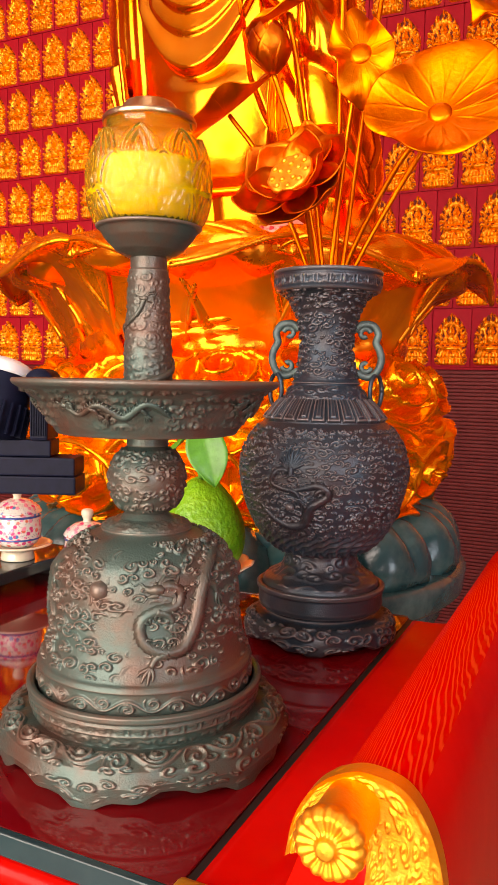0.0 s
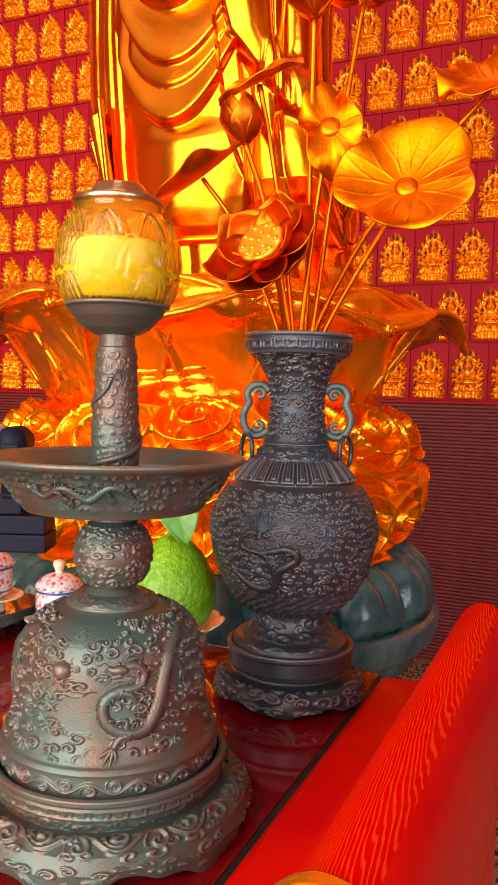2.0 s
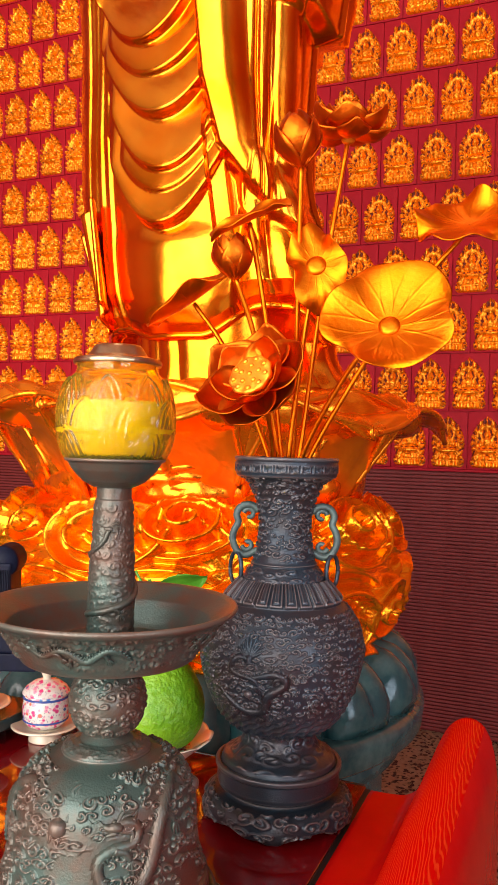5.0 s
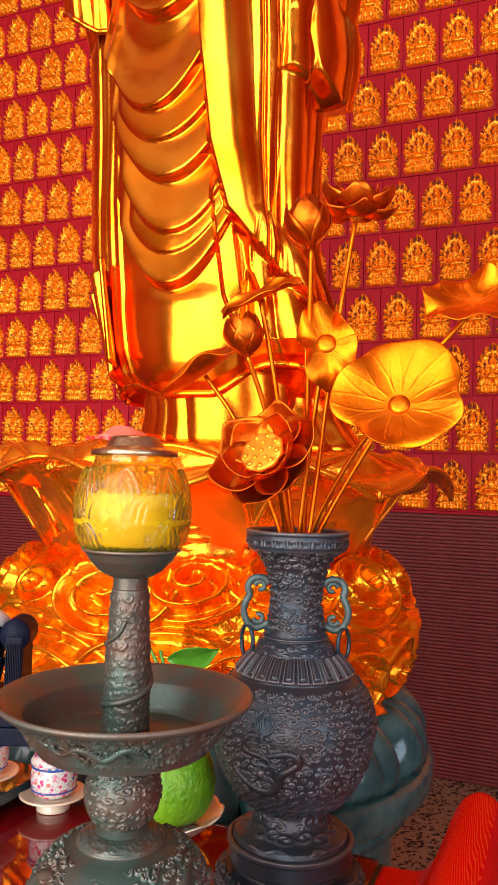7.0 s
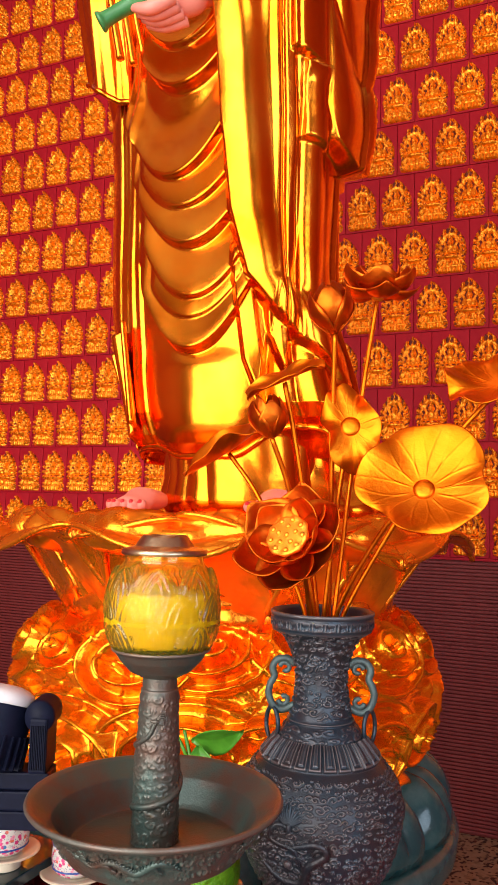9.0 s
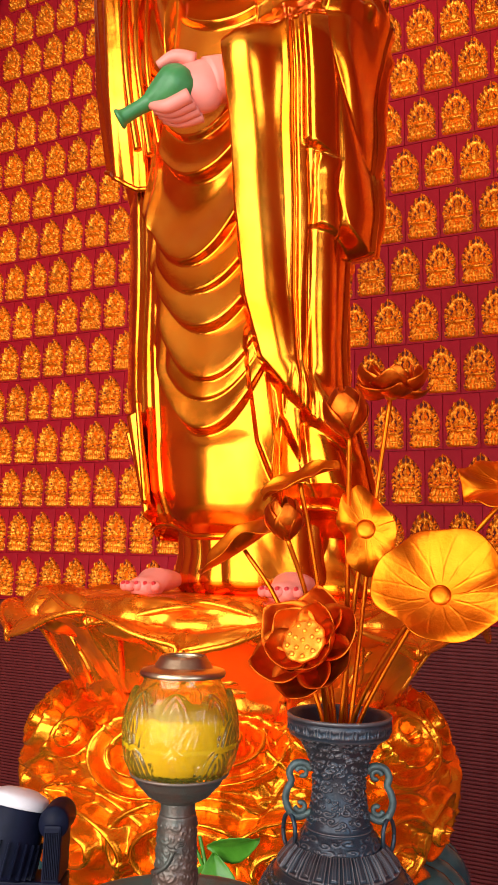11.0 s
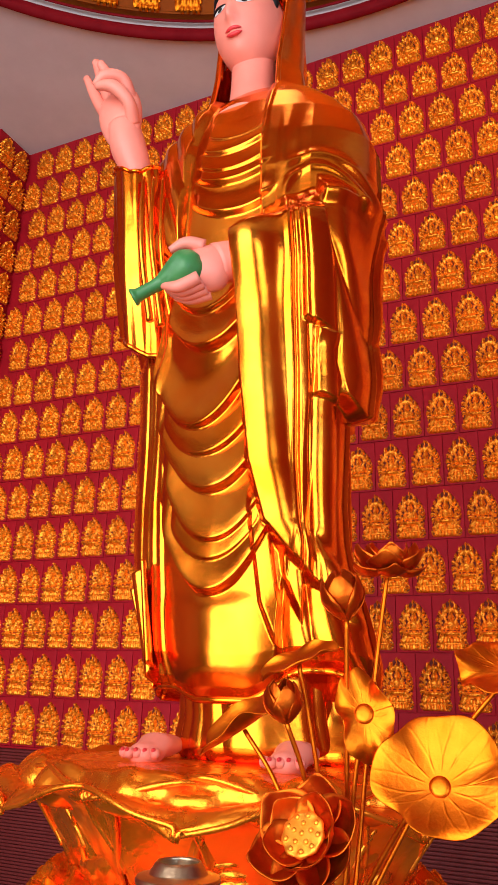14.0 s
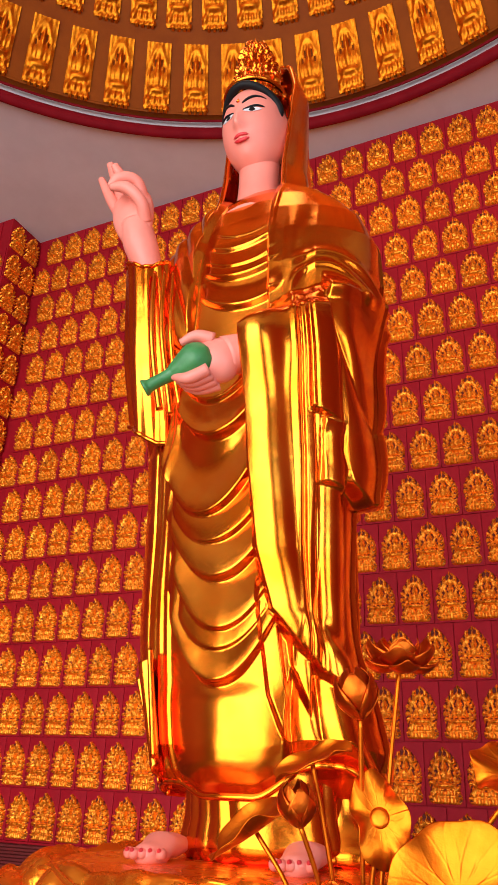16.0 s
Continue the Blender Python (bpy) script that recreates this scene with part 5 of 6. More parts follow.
    py = py + 0.010 * fr * bump(np.abs(px) - 0.052, 0.028) * bump(pz - 0.026, 0.020) - 0.010 * fr * bump(px, 0.032) * bump(pz + 0.088, 0.016) - 0.008 * fr * bump(px, 0.03) * bump(pz + 0.145, 0.02)
    HC = np.array((-0.03, -0.115, 4.505))
    tilt = np.array(pose(0, 0, 0, 12, 0, -4))[:3, :3]
    pm = np.stack([px, py, pz], -1).reshape(-1, 3)
    V = pm @ tilt.T + HC
    fq = quads(nu, nv, cu=True)
    hair_f, skin_f = [], []
    for q in fq:
        x, y, z = pm[list(q)].mean(0)
        (hair_f if z > 0.125 + 0.028 * math.cos(x / 0.12 * 1.5) - 0.9 * max(0, y + 0.075) or y > 0.02 else skin_f).append(q)
    bag.add(V, skin_f, 1).add(V, hair_f, 2)

    def on_face(x, z, out=0.002):
        q = z / FH
        sn = math.sqrt(max(0.0, 1 - q * q))
        w = FW * (1 - 0.13 * max(0.0, -q) ** 2.5)
        y = -FD * sn * math.sqrt(max(0.0, 1 - (x / (w * sn)) ** 2)) + 0.010 * math.exp(-((abs(x) - 0.052) / 0.028) ** 2) * math.exp(-((z - 0.026) / 0.020) ** 2)
        return tuple(np.array((x, y - out, z)) @ tilt.T + HC)

    def patch(sg, x0, x1, zc, hh, out, i, arch=0.0):
        # an almond laid on the face
        P = [[on_face(sg * (x0 + (x1 - x0) * u), zc + arch * math.sin(u * 3.14) + hh * v * math.sin(u * 3.14) ** 0.7, out) for v in np.linspace(-1, 1, 7)] for u in np.linspace(0.01, 0.99, 21)]
        V, f = sheet(np.array(P), 0.0016)
        bag.add(V, f if sg > 0 else [q[::-1] for q in f], i)
    for sg in (-1, 1):
        patch(sg, 0.022, 0.088, 0.020, 0.0105, 0.003, 4, 0.002)
        patch(sg, 0.042, 0.066, 0.021, 0.0100, 0.005, 2, 0.001)
        bag.add(*tube([on_face(sg * (0.020 + 0.076 * k), 0.024 + 0.014 * math.sin(k * 2.6), 0.003) for k in np.linspace(0, 1, 8)], [0.002, 0.0035, 0.0045, 0.005, 0.005, 0.0045, 0.004, 0.002], 8, 30), 2)
        bag.add(*tube([on_face(sg * (0.018 + 0.080 * k), 0.058 + 0.030 * math.sin(k * 2.3), 0.002) for k in np.linspace(0, 1, 8)], [0.003, 0.005, 0.006, 0.006, 0.0055, 0.0045, 0.003, 0.0015], 8, 30), 2)
        # long ear lobe with its gilt drop
        bag.add(*tube([(sg * 0.128 - 0.03, -0.085, 4.53), (sg * 0.134 - 0.03, -0.085, 4.46), (sg * 0.128 - 0.03, -0.09, 4.39)], [0.018, 0.020, 0.014], 12, 20), 1)
        bag.add(*tube([(sg * 0.128 - 0.03, -0.10, 4.40), (sg * 0.128 - 0.03, -0.10, 4.33)], [0.014, 0.010], 10, 8), 0)
    bag.add(*tube([on_face(0, 0.085, 0.003), on_face(0, 0.070, 0.004)], [0.004, 0.007], 8, 8), 0)
    for z, r, b2 in ((-0.082, 0.0075, 0.005), (-0.096, 0.0085, -0.004)):
        bag.add(*tube([on_face(x, z + b2 * math.cos(x / 0.034 * 1.5) - (0.003 if b2 > 0 else 0), 0.008) for x in np.linspace(-0.034, 0.034, 7)], [0.001, r * 0.7, r, r, r, r * 0.7, 0.001], 10, 30), 3)
    # hair roll, crown and veil
    turn = lambda P: (np.asarray(P, float) - HC) @ tilt.T + HC
    arc = [(HC[0] + 0.126 * math.cos(w), HC[1] - 0.030 - 0.090 * max(0.0, math.sin(w)) ** 2, HC[2] + 0.045 + 0.120 * math.sin(w)) for w in np.linspace(-0.25, math.pi + 0.25, 17)]
    bag.add(*tube(turn(arc), [0.008] + [0.016] * 15 + [0.008], 14, 60), 2)
    V, f = lathe([(0.106, 0.0), (0.110, 0.02), (0.102, 0.07), (0.084, 0.13), (0.066, 0.20), (0.040, 0.265), (0.0, 0.30)], 200, 90, True, lambda A, S, R, Z: 0.016 * crisp(curls(A / 6.2832 * 14, S / 0.05, 14, 1.4, 301)) + 0.012 * np.abs(np.sin(A * 6)))
    bag.add(turn(V * np.array((0.95, 1.0, 1.05)) + np.array((-0.03, -0.06, 4.675))), f, 0)
    bag.add(*tube(turn([(HC[0] + 0.125 * math.cos(w), HC[1] + 0.02 - 0.135 * max(0.0, math.sin(w)), 4.680 + 0.020 * math.sin(w)) for w in np.linspace(-0.2, math.pi + 0.2, 15)]), 0.010, 10, 50), 0)
    for k in range(7):
        w = -math.pi / 2 + (k - 3) * 0.38
        bag.add(*tube(turn([(-0.03 + 0.112 * math.cos(w), -0.06 + 0.115 * math.sin(w), 4.69), (-0.03 + 0.118 * math.cos(w), -0.06 + 0.120 * math.sin(w), 4.74), (-0.03 + 0.108 * math.cos(w), -0.06 + 0.112 * math.sin(w), 4.785)]), [0.020, 0.018, 0.004], 10, 14), 0)
    U, W = np.meshgrid(np.linspace(-1, 1, 120), np.linspace(0, 1, 90), indexing="ij")
    ang = math.pi / 2 + U * np.interp(W, [0, 0.3, 0.6, 1], [1.75, 1.95, 2.15, 2.45])
    rx = np.interp(W, [0, 0.12, 0.35, 0.6, 0.8, 0.9, 1], [0.05, 0.110, 0.158, 0.162, 0.172, 0.195, 0.235])
    ry = np.interp(W, [0, 0.12, 0.35, 0.6, 0.8, 0.9, 1], [0.05, 0.12, 0.17, 0.18, 0.19, 0.20, 0.225])
    zz = np.interp(W, [0, 0.12, 0.35, 0.6, 0.8, 0.9, 1], [4.98, 4.92, 4.76, 4.50, 4.28, 4.16, 4.04])
    fold = 1 + 0.035 * np.cos(U * 20 + 3 * W) * W
    P = np.stack([-0.02 + rx * fold * np.cos(ang), -0.02 + ry * fold * np.sin(ang), zz], -1)
    bag.add(*sheet(P, 0.018), 0)
    for k in (0, -1):
        bag.add(*tube(P[k, 6:], 0.011, 8, 60), 0)
    ob = bag.make("statue", [GOLD_ROBE, SKIN, HAIR, LIPS, WHITE])
    ob.matrix_world = pose(CX, CY, 0)
    return tagged(ob, "tall gilded standing statue in draped robes with raised hand", "statue")


def bottle():
    ob = make("bottle", *lathe([(0.0, -0.07), (0.020, -0.069), (0.036, -0.055), (0.046, -0.025), (0.043, 0.0), (0.030, 0.032), (0.019, 0.060), (0.016, 0.09), (0.017, 0.135), (0.022, 0.146), (0.022, 0.153), (0.016, 0.154), (0.0, 0.146)], 48, 70, True, lambda A, S, R, Z: 0.0020 * np.abs(np.sin(A * 3 + Z * 30)) * (Z < 0.06)), JADE)
    d = Vector((-0.80, -0.27, -0.50)).normalized()
    ob.matrix_world = Matrix.Translation((CX - 0.060, CY - 0.455, 3.245)) @ d.to_track_quat("Z", "Y").to_matrix().to_4x4() @ Matrix.Diagonal((1.25, 1.25, 1.05, 1))
    return tagged(ob, "green porcelain bottle tipped forward in the statue's hand", "bottle")


marble_plinth()
cloud_pedestal()
lotus_throne()
statue()
bottle()


# ---- gilded lotus flowers ----
def frame_to(n, up=(0, 0, 1)):
    """A turn whose z axis is n and whose y axis leans to up."""
    z = Vector(n).normalized()
    x = Vector(up).cross(z).normalized()
    return Matrix((x, z.cross(x), z)).transposed().to_4x4()


def leaf_points(r, seed, cup, ruffle, long=1.0, fold=0.0, droop=0.0, lift=0.0):
    nu, nv = 300, 60
    T, R = np.meshgrid(np.linspace(0, 2 * math.pi, nu), np.linspace(0.0, 1, nv), indexing="ij")
    rng = [hsh(seed, k) * 6.28 for k in range(5)]
    out = 1 + 0.06 * np.sin(3 * T + rng[0]) + 0.04 * np.sin(5 * T + rng[1]) + 0.025 * np.sin(8 * T + rng[2])
    x, y = r * R * out * np.cos(T), r * R * out * np.sin(T) * long + lift * r * R ** 2
    z = cup * r * R ** 2 + ruffle * r * R ** 4 * (np.sin(4 * T + rng[3]) + 0.6 * np.sin(7 * T + rng[4]))
    for k in range(13):
        a = 2 * math.pi * (k + 0.4 * hsh(seed, k, 2)) / 13
        for fork in (-1, 1):
            w = a + fork * 0.34 * np.clip(R - 0.42, 0, 1)
            d = np.angle(np.exp(1j * (T - w))) * R * r
            z = z + 0.0040 * min(r, 0.1) * np.exp(-(d / (0.013 * r)) ** 2) * np.clip((R - 0.18) * 4, 0, 1)
    z = z - 0.06 * r * R ** 8 - droop * r * np.clip(-np.sin(T), 0, 1) ** 2 * R ** 3
    if fold:
        # bent round a line along y
        k = fold / r
        x, z = np.sin(x * k) / k - z * np.sin(x * k), (1 - np.cos(x * k)) / k + z * np.cos(x * k)
    return np.stack([x, y, z], -1)


def sheet_disc(P, th):
    P = P.copy()
    P[-1] = P[0]
    return sheet(P, th)


MOUTH = Vector((-0.4145, 1.1655, 1.712))


def stem(parent, top, lean, n=2):
    """Stems from inside the vase's mouth to a bloom."""
    base = Vector((MOUTH.x + lean[0], MOUTH.y + lean[1], 1.60))
    lip = Vector((MOUTH.x + lean[0] * 1.5, MOUTH.y + lean[1] * 1.5, 1.715))
    top = Vector(top)
    mid = lip.lerp(top, 0.55) + Vector((0, 0, 0.03)) * (1 if n else 0)
    inv = parent.matrix_world.inverted()
    make("stem", *tube([tuple(inv @ p) for p in (base, lip, mid, top)], 0.0042, 10, 40), GOLD_LEAF, parent, "thin gilded stem")


def lotus_leaf(loc, normal, up, r, seed, cup, ruffle, lean, long=1.0, fold=0.0, droop=0.0, label="", boss=True, lift=0.0):
    t = thing("lotus_leaf", (0, 0, 0), label, "metal flower", "gilded lotus bouquet in the vase")
    t.matrix_world = Matrix.Translation(loc)
    M = frame_to(normal, up)
    V, f = sheet_disc(leaf_points(r, seed, cup, ruffle, long, fold, droop, lift), 0.0022)
    bl = make("blade", *moved((V, f), M), GOLD_LEAF, t, "veined gilded blade")
    if boss:
        b = lathe([(0.0165, -0.002), (0.0165, 0.002), (0.0125, 0.0055), (0.006, 0.0065), (0, 0.0065)], 24, 14)
        make("boss", *moved(b, M), GOLD_LEAF, bl)
    stem(t, Vector(loc) - Vector(normal).normalized() * 0.004, lean)
    return t


def lotus_flower(loc, axis, r, rows, lean, label, pod=0.0, metal=None, seed=0, up=(0, 0, 1)):
    """rows: (count, spread in degrees, length, width) for each ring of petals."""
    t = thing("lotus_flower", (0, 0, 0), label, "metal flower", "gilded lotus bouquet in the vase")
    t.matrix_world = Matrix.Translation(loc)
    M = frame_to(axis, up)
    for ring, (n, spread, ln, wd) in enumerate(rows):
        U, V = np.meshgrid(np.linspace(-1, 1, 11), np.linspace(0, 1, 17), indexing="ij")
        half = wd * np.sin(np.clip(V * 0.93 + 0.05, 0, 1) * math.pi) ** 0.65 * (1 - 0.45 * V ** 4)
        q = radians(spread)
        bend = 0.35 * ln * np.sin(V * math.pi * 0.9)
        out = np.sin(q) * V * ln + bend * np.cos(q) * 0.8
        hi = np.cos(q) * V * ln - bend * np.sin(q) * 0.8
        cup = 0.45 * wd * U ** 2 * np.sin(np.clip(V + 0.1, 0, 1) * math.pi)
        rib = 0.0008 * np.cos(U * 12) * (1 - V) + 0.0012 * np.exp(-(U / 0.1) ** 2)
        P = np.stack([0.18 * r + out - cup * math.cos(q) * 0.9, U * half, hi + cup * math.sin(q) + rib], -1)
        VF = sheet(P, 0.0018)
        for k in range(n):
            a = 360 * (k + 0.5 * (ring % 2)) / n + 14 * (hsh(seed, k, ring) - 0.5)
            make("petal", *moved(VF, M @ pose(0, 0, 0, 0, 9 * (hsh(seed, k, ring + 7) - 0.5), a)), metal or COPPER_LEAF, t)
    if pod:
        bag = Bag().add(*lathe([(pod * 0.35, -0.010), (pod * 0.8, 0.008), (pod, 0.020), (pod * 0.97, 0.0235), (0, 0.0245)], 36, 24, False, lambda A, S, R, Z: 0.0012 * np.cos(A * 9) * (R > pod * 0.7)))
        for rr, n in ((0, 1), (0.42, 5), (0.75, 9)):
            for k in range(n):
                a = 2 * math.pi * k / n + rr
                bag.add(*moved(lathe([(0.0042, -0.001), (0.0040, 0.0016), (0.0018, 0.0030), (0, 0.0032)], 10, 7), pose(rr * pod * math.cos(a), rr * pod * math.sin(a), 0.0242)))
        make("seed_pod", *moved((np.vstack(bag.V), bag.F), M), GOLD_TRIM, t, "bright gilded seed pod")
    stem(t, loc, lean)
    return t


lotus_leaf((-0.234, 1.098, 1.918), (0.10, -0.93, 0.36), (0, 0, 1), 0.098, 3, 0.20, 0.050, (0.018, -0.004), 0.92, lift=0.16, label="large round gilded lotus leaf standing in the vase")
lotus_leaf((-0.135, 1.215, 2.095), (-0.05, -0.74, 0.67), (0, 0.67, 0.74), 0.090, 8, 0.22, 0.14, (0.024, 0.004), 0.72, fold=0.15, label="wavy upturned gilded lotus leaf on a tall stem", boss=False)
lotus_leaf((-0.353, 1.105, 2.018), (0.18, -0.94, 0.28), (-0.25, 0, 1), 0.045, 12, 0.12, 0.20, (0.006, -0.012), 1.6, fold=0.45, droop=0.5, label="small drooping gilded lotus leaf with a round boss")
lotus_leaf((-0.598, 1.165, 1.985), (-0.45, -0.42, 0.78), (0.80, 0.10, 0.55), 0.070, 17, 0.10, 0.09, (-0.022, 0.0), 1.35, fold=0.85, label="folded gilded lotus leaf on a slanting stem", boss=False)
lotus_leaf((-0.468, 1.100, 2.098), (-0.25, -0.55, 0.80), (0.85, 0.10, 0.40), 0.036, 21, 0.05, 0.12, (-0.008, 0.004), 2.0, fold=0.8, label="narrow curled gilded lotus leaf above a bud", boss=False)
lotus_flower((-0.430, 1.058, 1.832), (-0.12, -0.85, 0.50), 0.03, ((5, 42, 0.070, 0.040), (6, 66, 0.092, 0.050)), (-0.012, -0.010), "open copper-red lotus flower with a gilded seed pod", 0.036, seed=1)
lotus_flower((-0.478, 1.078, 2.000), (-0.08, -0.25, 0.96), 0.02, ((4, 2, 0.070, 0.026), (5, 12, 0.066, 0.027)), (-0.010, 0.0), "closed copper-gold lotus bud", seed=2)
lotus_flower((-0.372, 1.075, 2.165), (-0.12, -0.15, 0.98), 0.02, ((4, 2, 0.082, 0.028), (5, 12, 0.076, 0.030)), (0.004, 0.010), "tall closed copper-gold lotus bud", seed=3)
lotus_flower((-0.344, 1.235, 2.268), (0.05, -0.20, 0.97), 0.03, ((5, 22, 0.062, 0.032), (6, 46, 0.078, 0.038), (5, 70, 0.070, 0.032)), (0.010, 0.012), "half-open copper-gold lotus flower on the tallest stem", 0.024, seed=4)


# ---- offerings and lamp ----
def painted_porcelain():
    """White glaze with overglaze blossoms in pink, blue and yellow, and gilt lines."""
    m = bpy.data.materials.new("painted_porcelain")
    m.use_nodes = True
    t, b = m.node_tree, m.node_tree.nodes["Principled BSDF"]
    N, L = t.nodes.new, t.links.new
    co, v, r, mx, v2, r2, mx2 = N("ShaderNodeTexCoord"), N("ShaderNodeTexVoronoi"), N("ShaderNodeValToRGB"), N("ShaderNodeMix"), N("ShaderNodeTexVoronoi"), N("ShaderNodeValToRGB"), N("ShaderNodeMix")
    hs = N("ShaderNodeHueSaturation")
    v.inputs["Scale"].default_value, v2.inputs["Scale"].default_value = 120, 330
    L(co.outputs["Object"], v.inputs["Vector"])
    L(co.outputs["Object"], v2.inputs["Vector"])
    e = r.color_ramp.elements
    e[0].position, e[0].color, e[1].position, e[1].color = 0.36, (1, 1, 1, 1), 0.50, (0, 0, 0, 1)
    L(v.outputs["Distance"], r.inputs["Fac"])
    tint = N("ShaderNodeValToRGB")
    tint.color_ramp.interpolation = "CONSTANT"
    q = tint.color_ramp.elements
    q[0].color, q[1].position, q[1].color = (0.75, 0.06, 0.22, 1), 0.45, (0.85, 0.30, 0.42, 1)
    for p, c in ((0.70, (0.80, 0.16, 0.10, 1)), (0.82, (0.06, 0.20, 0.50, 1)), (0.90, (0.10, 0.42, 0.30, 1))):
        n = q.new(p)
        n.color = c
    L(v.outputs["Color"], tint.inputs["Fac"])
    mx.data_type = mx2.data_type = "RGBA"
    mx.inputs[6].default_value = (0.74, 0.71, 0.66, 1)
    L(r.outputs["Color"], mx.inputs["Factor"])
    L(tint.outputs["Color"], mx.inputs[7])
    f = r2.color_ramp.elements
    f[0].position, f[0].color, f[1].position, f[1].color = 0.20, (1, 1, 1, 1), 0.26, (0, 0, 0, 1)
    L(v2.outputs["Distance"], r2.inputs["Fac"])
    L(r2.outputs["Color"], mx2.inputs["Factor"])
    L(mx.outputs[2], mx2.inputs[6])
    mx2.inputs[7].default_value = (0.10, 0.10, 0.22, 1)
    L(mx2.outputs[2], b.inputs["Base Color"])
    b.inputs["Roughness"].default_value, b.inputs["Coat Weight"].default_value = 0.14, 0.5
    return m


PAINTED = painted_porcelain()
BLUE = mat("cobalt_band", (0.03, 0.07, 0.30), (0.05, 0.11, 0.40), 0.2, 0, 90, coat=0.5)


def lidded_cup(loc, label, rz=0):
    t = thing("lidded_cup", loc, label, "cup", "lidded offering cups", rz)
    t.scale = (1.2, 1.2, 1.1)
    make("saucer", *lathe([(0.020, 0.0), (0.028, 0.0), (0.026, 0.016), (0.034, 0.020), (0.056, 0.027), (0.0575, 0.0295), (0.054, 0.0305), (0.030, 0.024), (0.0, 0.023)], 64, 40, False), PORCELAIN, t, "white saucer on a raised foot")
    cup = make("bowl", *lathe([(0.022, 0.024), (0.026, 0.026), (0.034, 0.034), (0.0385, 0.050), (0.038, 0.070), (0.0355, 0.082), (0.0362, 0.085), (0.033, 0.085), (0.030, 0.05), (0.0, 0.04)], 64, 50, True), PAINTED, t, "porcelain bowl painted with pink blossoms")
    for z, r in ((0.040, 0.0362), (0.080, 0.0366)):
        ring = [(r * math.cos(a), r * math.sin(a), z) for a in np.linspace(0, 2 * math.pi, 49)]
        make("painted_band", *tube(ring, 0.0020, 6, 64, False), BLUE, cup)
    lid = make("lid", *lathe([(0.036, 0.0855), (0.0395, 0.0865), (0.0395, 0.0885), (0.034, 0.098), (0.022, 0.107), (0.010, 0.111)], 64, 30, False), PAINTED, t, "domed painted lid")
    make("lid_knob", *lathe([(0.0085, 0.109), (0.0065, 0.114), (0.0085, 0.120), (0.0105, 0.126), (0.0085, 0.133), (0.0, 0.136)], 32, 24), PORCELAIN, lid)
    return t


c1 = lidded_cup((-0.945, 1.245, 1.1305), "white porcelain cup painted with pink blossoms, lid on")
copy_thing(c1, pose(-1.055, 1.165, 1.1795, 0, 0, 70))
copy_thing(c1, pose(-1.215, 1.170, 1.1795, 0, 0, 160))


def riser_tray():
    t = thing("riser_tray", (0, 0, 0), "low black lacquered riser tray on the altar", "tray")
    make("board", *box(-2.0, -1.0, 1.03, 1.31, 1.156, 1.179, 0.003), GLASS_EDGE, t, "glossy black board", False)
    for x in (-1.94, -1.06):
        for y in (1.08, 1.26):
            make("foot", *box(x - 0.02, x + 0.02, y - 0.02, y + 0.02, 1.1302, 1.1565, 0.003), BLACK, t, "", False)
    return t


riser_tray()


def fruit_plate():
    t = thing("footed_plate", (-0.625, 1.135, 1.1302), "scalloped white porcelain plate painted with flowers, on a foot", "plate")
    V, f = lathe([(0.030, 0.0), (0.036, 0.0), (0.026, 0.030), (0.030, 0.062), (0.060, 0.073), (0.090, 0.098), (0.0925, 0.0995), (0.088, 0.1000), (0.058, 0.080), (0.0, 0.075)], 160, 60, False)
    a = np.arctan2(V[:, 1], V[:, 0])
    r = np.hypot(V[:, 0], V[:, 1])
    k = np.clip((r - 0.05) / 0.04, 0, 1)
    V[:, :2] *= (1 + 0.035 * k * np.abs(np.cos(a * 6)))[:, None]
    V[:, 2] += 0.004 * k * np.abs(np.cos(a * 6))
    make("dish", V, f, PORCELAIN, t)
    make("painted_well", *lathe([(0.056, 0.0805), (0.040, 0.0790), (0.0, 0.0775)][::1], 64, 12, False, None, False), PAINTED, t, "painted floral centre")
    return t


fruit_plate()


def green_leaf(parent, p0, p1, side, w, name="leaf"):
    """A stiff pointed leaf from p0 to p1; side: the way its face spreads."""
    p0, p1 = Vector(p0), Vector(p1)
    d = p1 - p0
    s = Vector(side).normalized()
    n = d.cross(s).normalized()
    U, V = np.meshgrid(np.linspace(-1, 1, 13), np.linspace(0, 1, 21), indexing="ij")
    half = w * np.sin(np.clip(V, 0.01, 0.995) * math.pi) ** 0.8
    z = 0.20 * w * U ** 2 + 0.12 * d.length * np.sin(V * 3.1) - 0.0012 * np.exp(-(U / 0.08) ** 2) + 0.0006 * np.cos(V * 40 - np.abs(U) * 6)
    P = np.array(p0)[None, None] + V[..., None] * np.array(d) + (U * half)[..., None] * np.array(s) + z[..., None] * np.array(n)
    return make(name, *sheet(P, 0.0010), LEAF, parent)


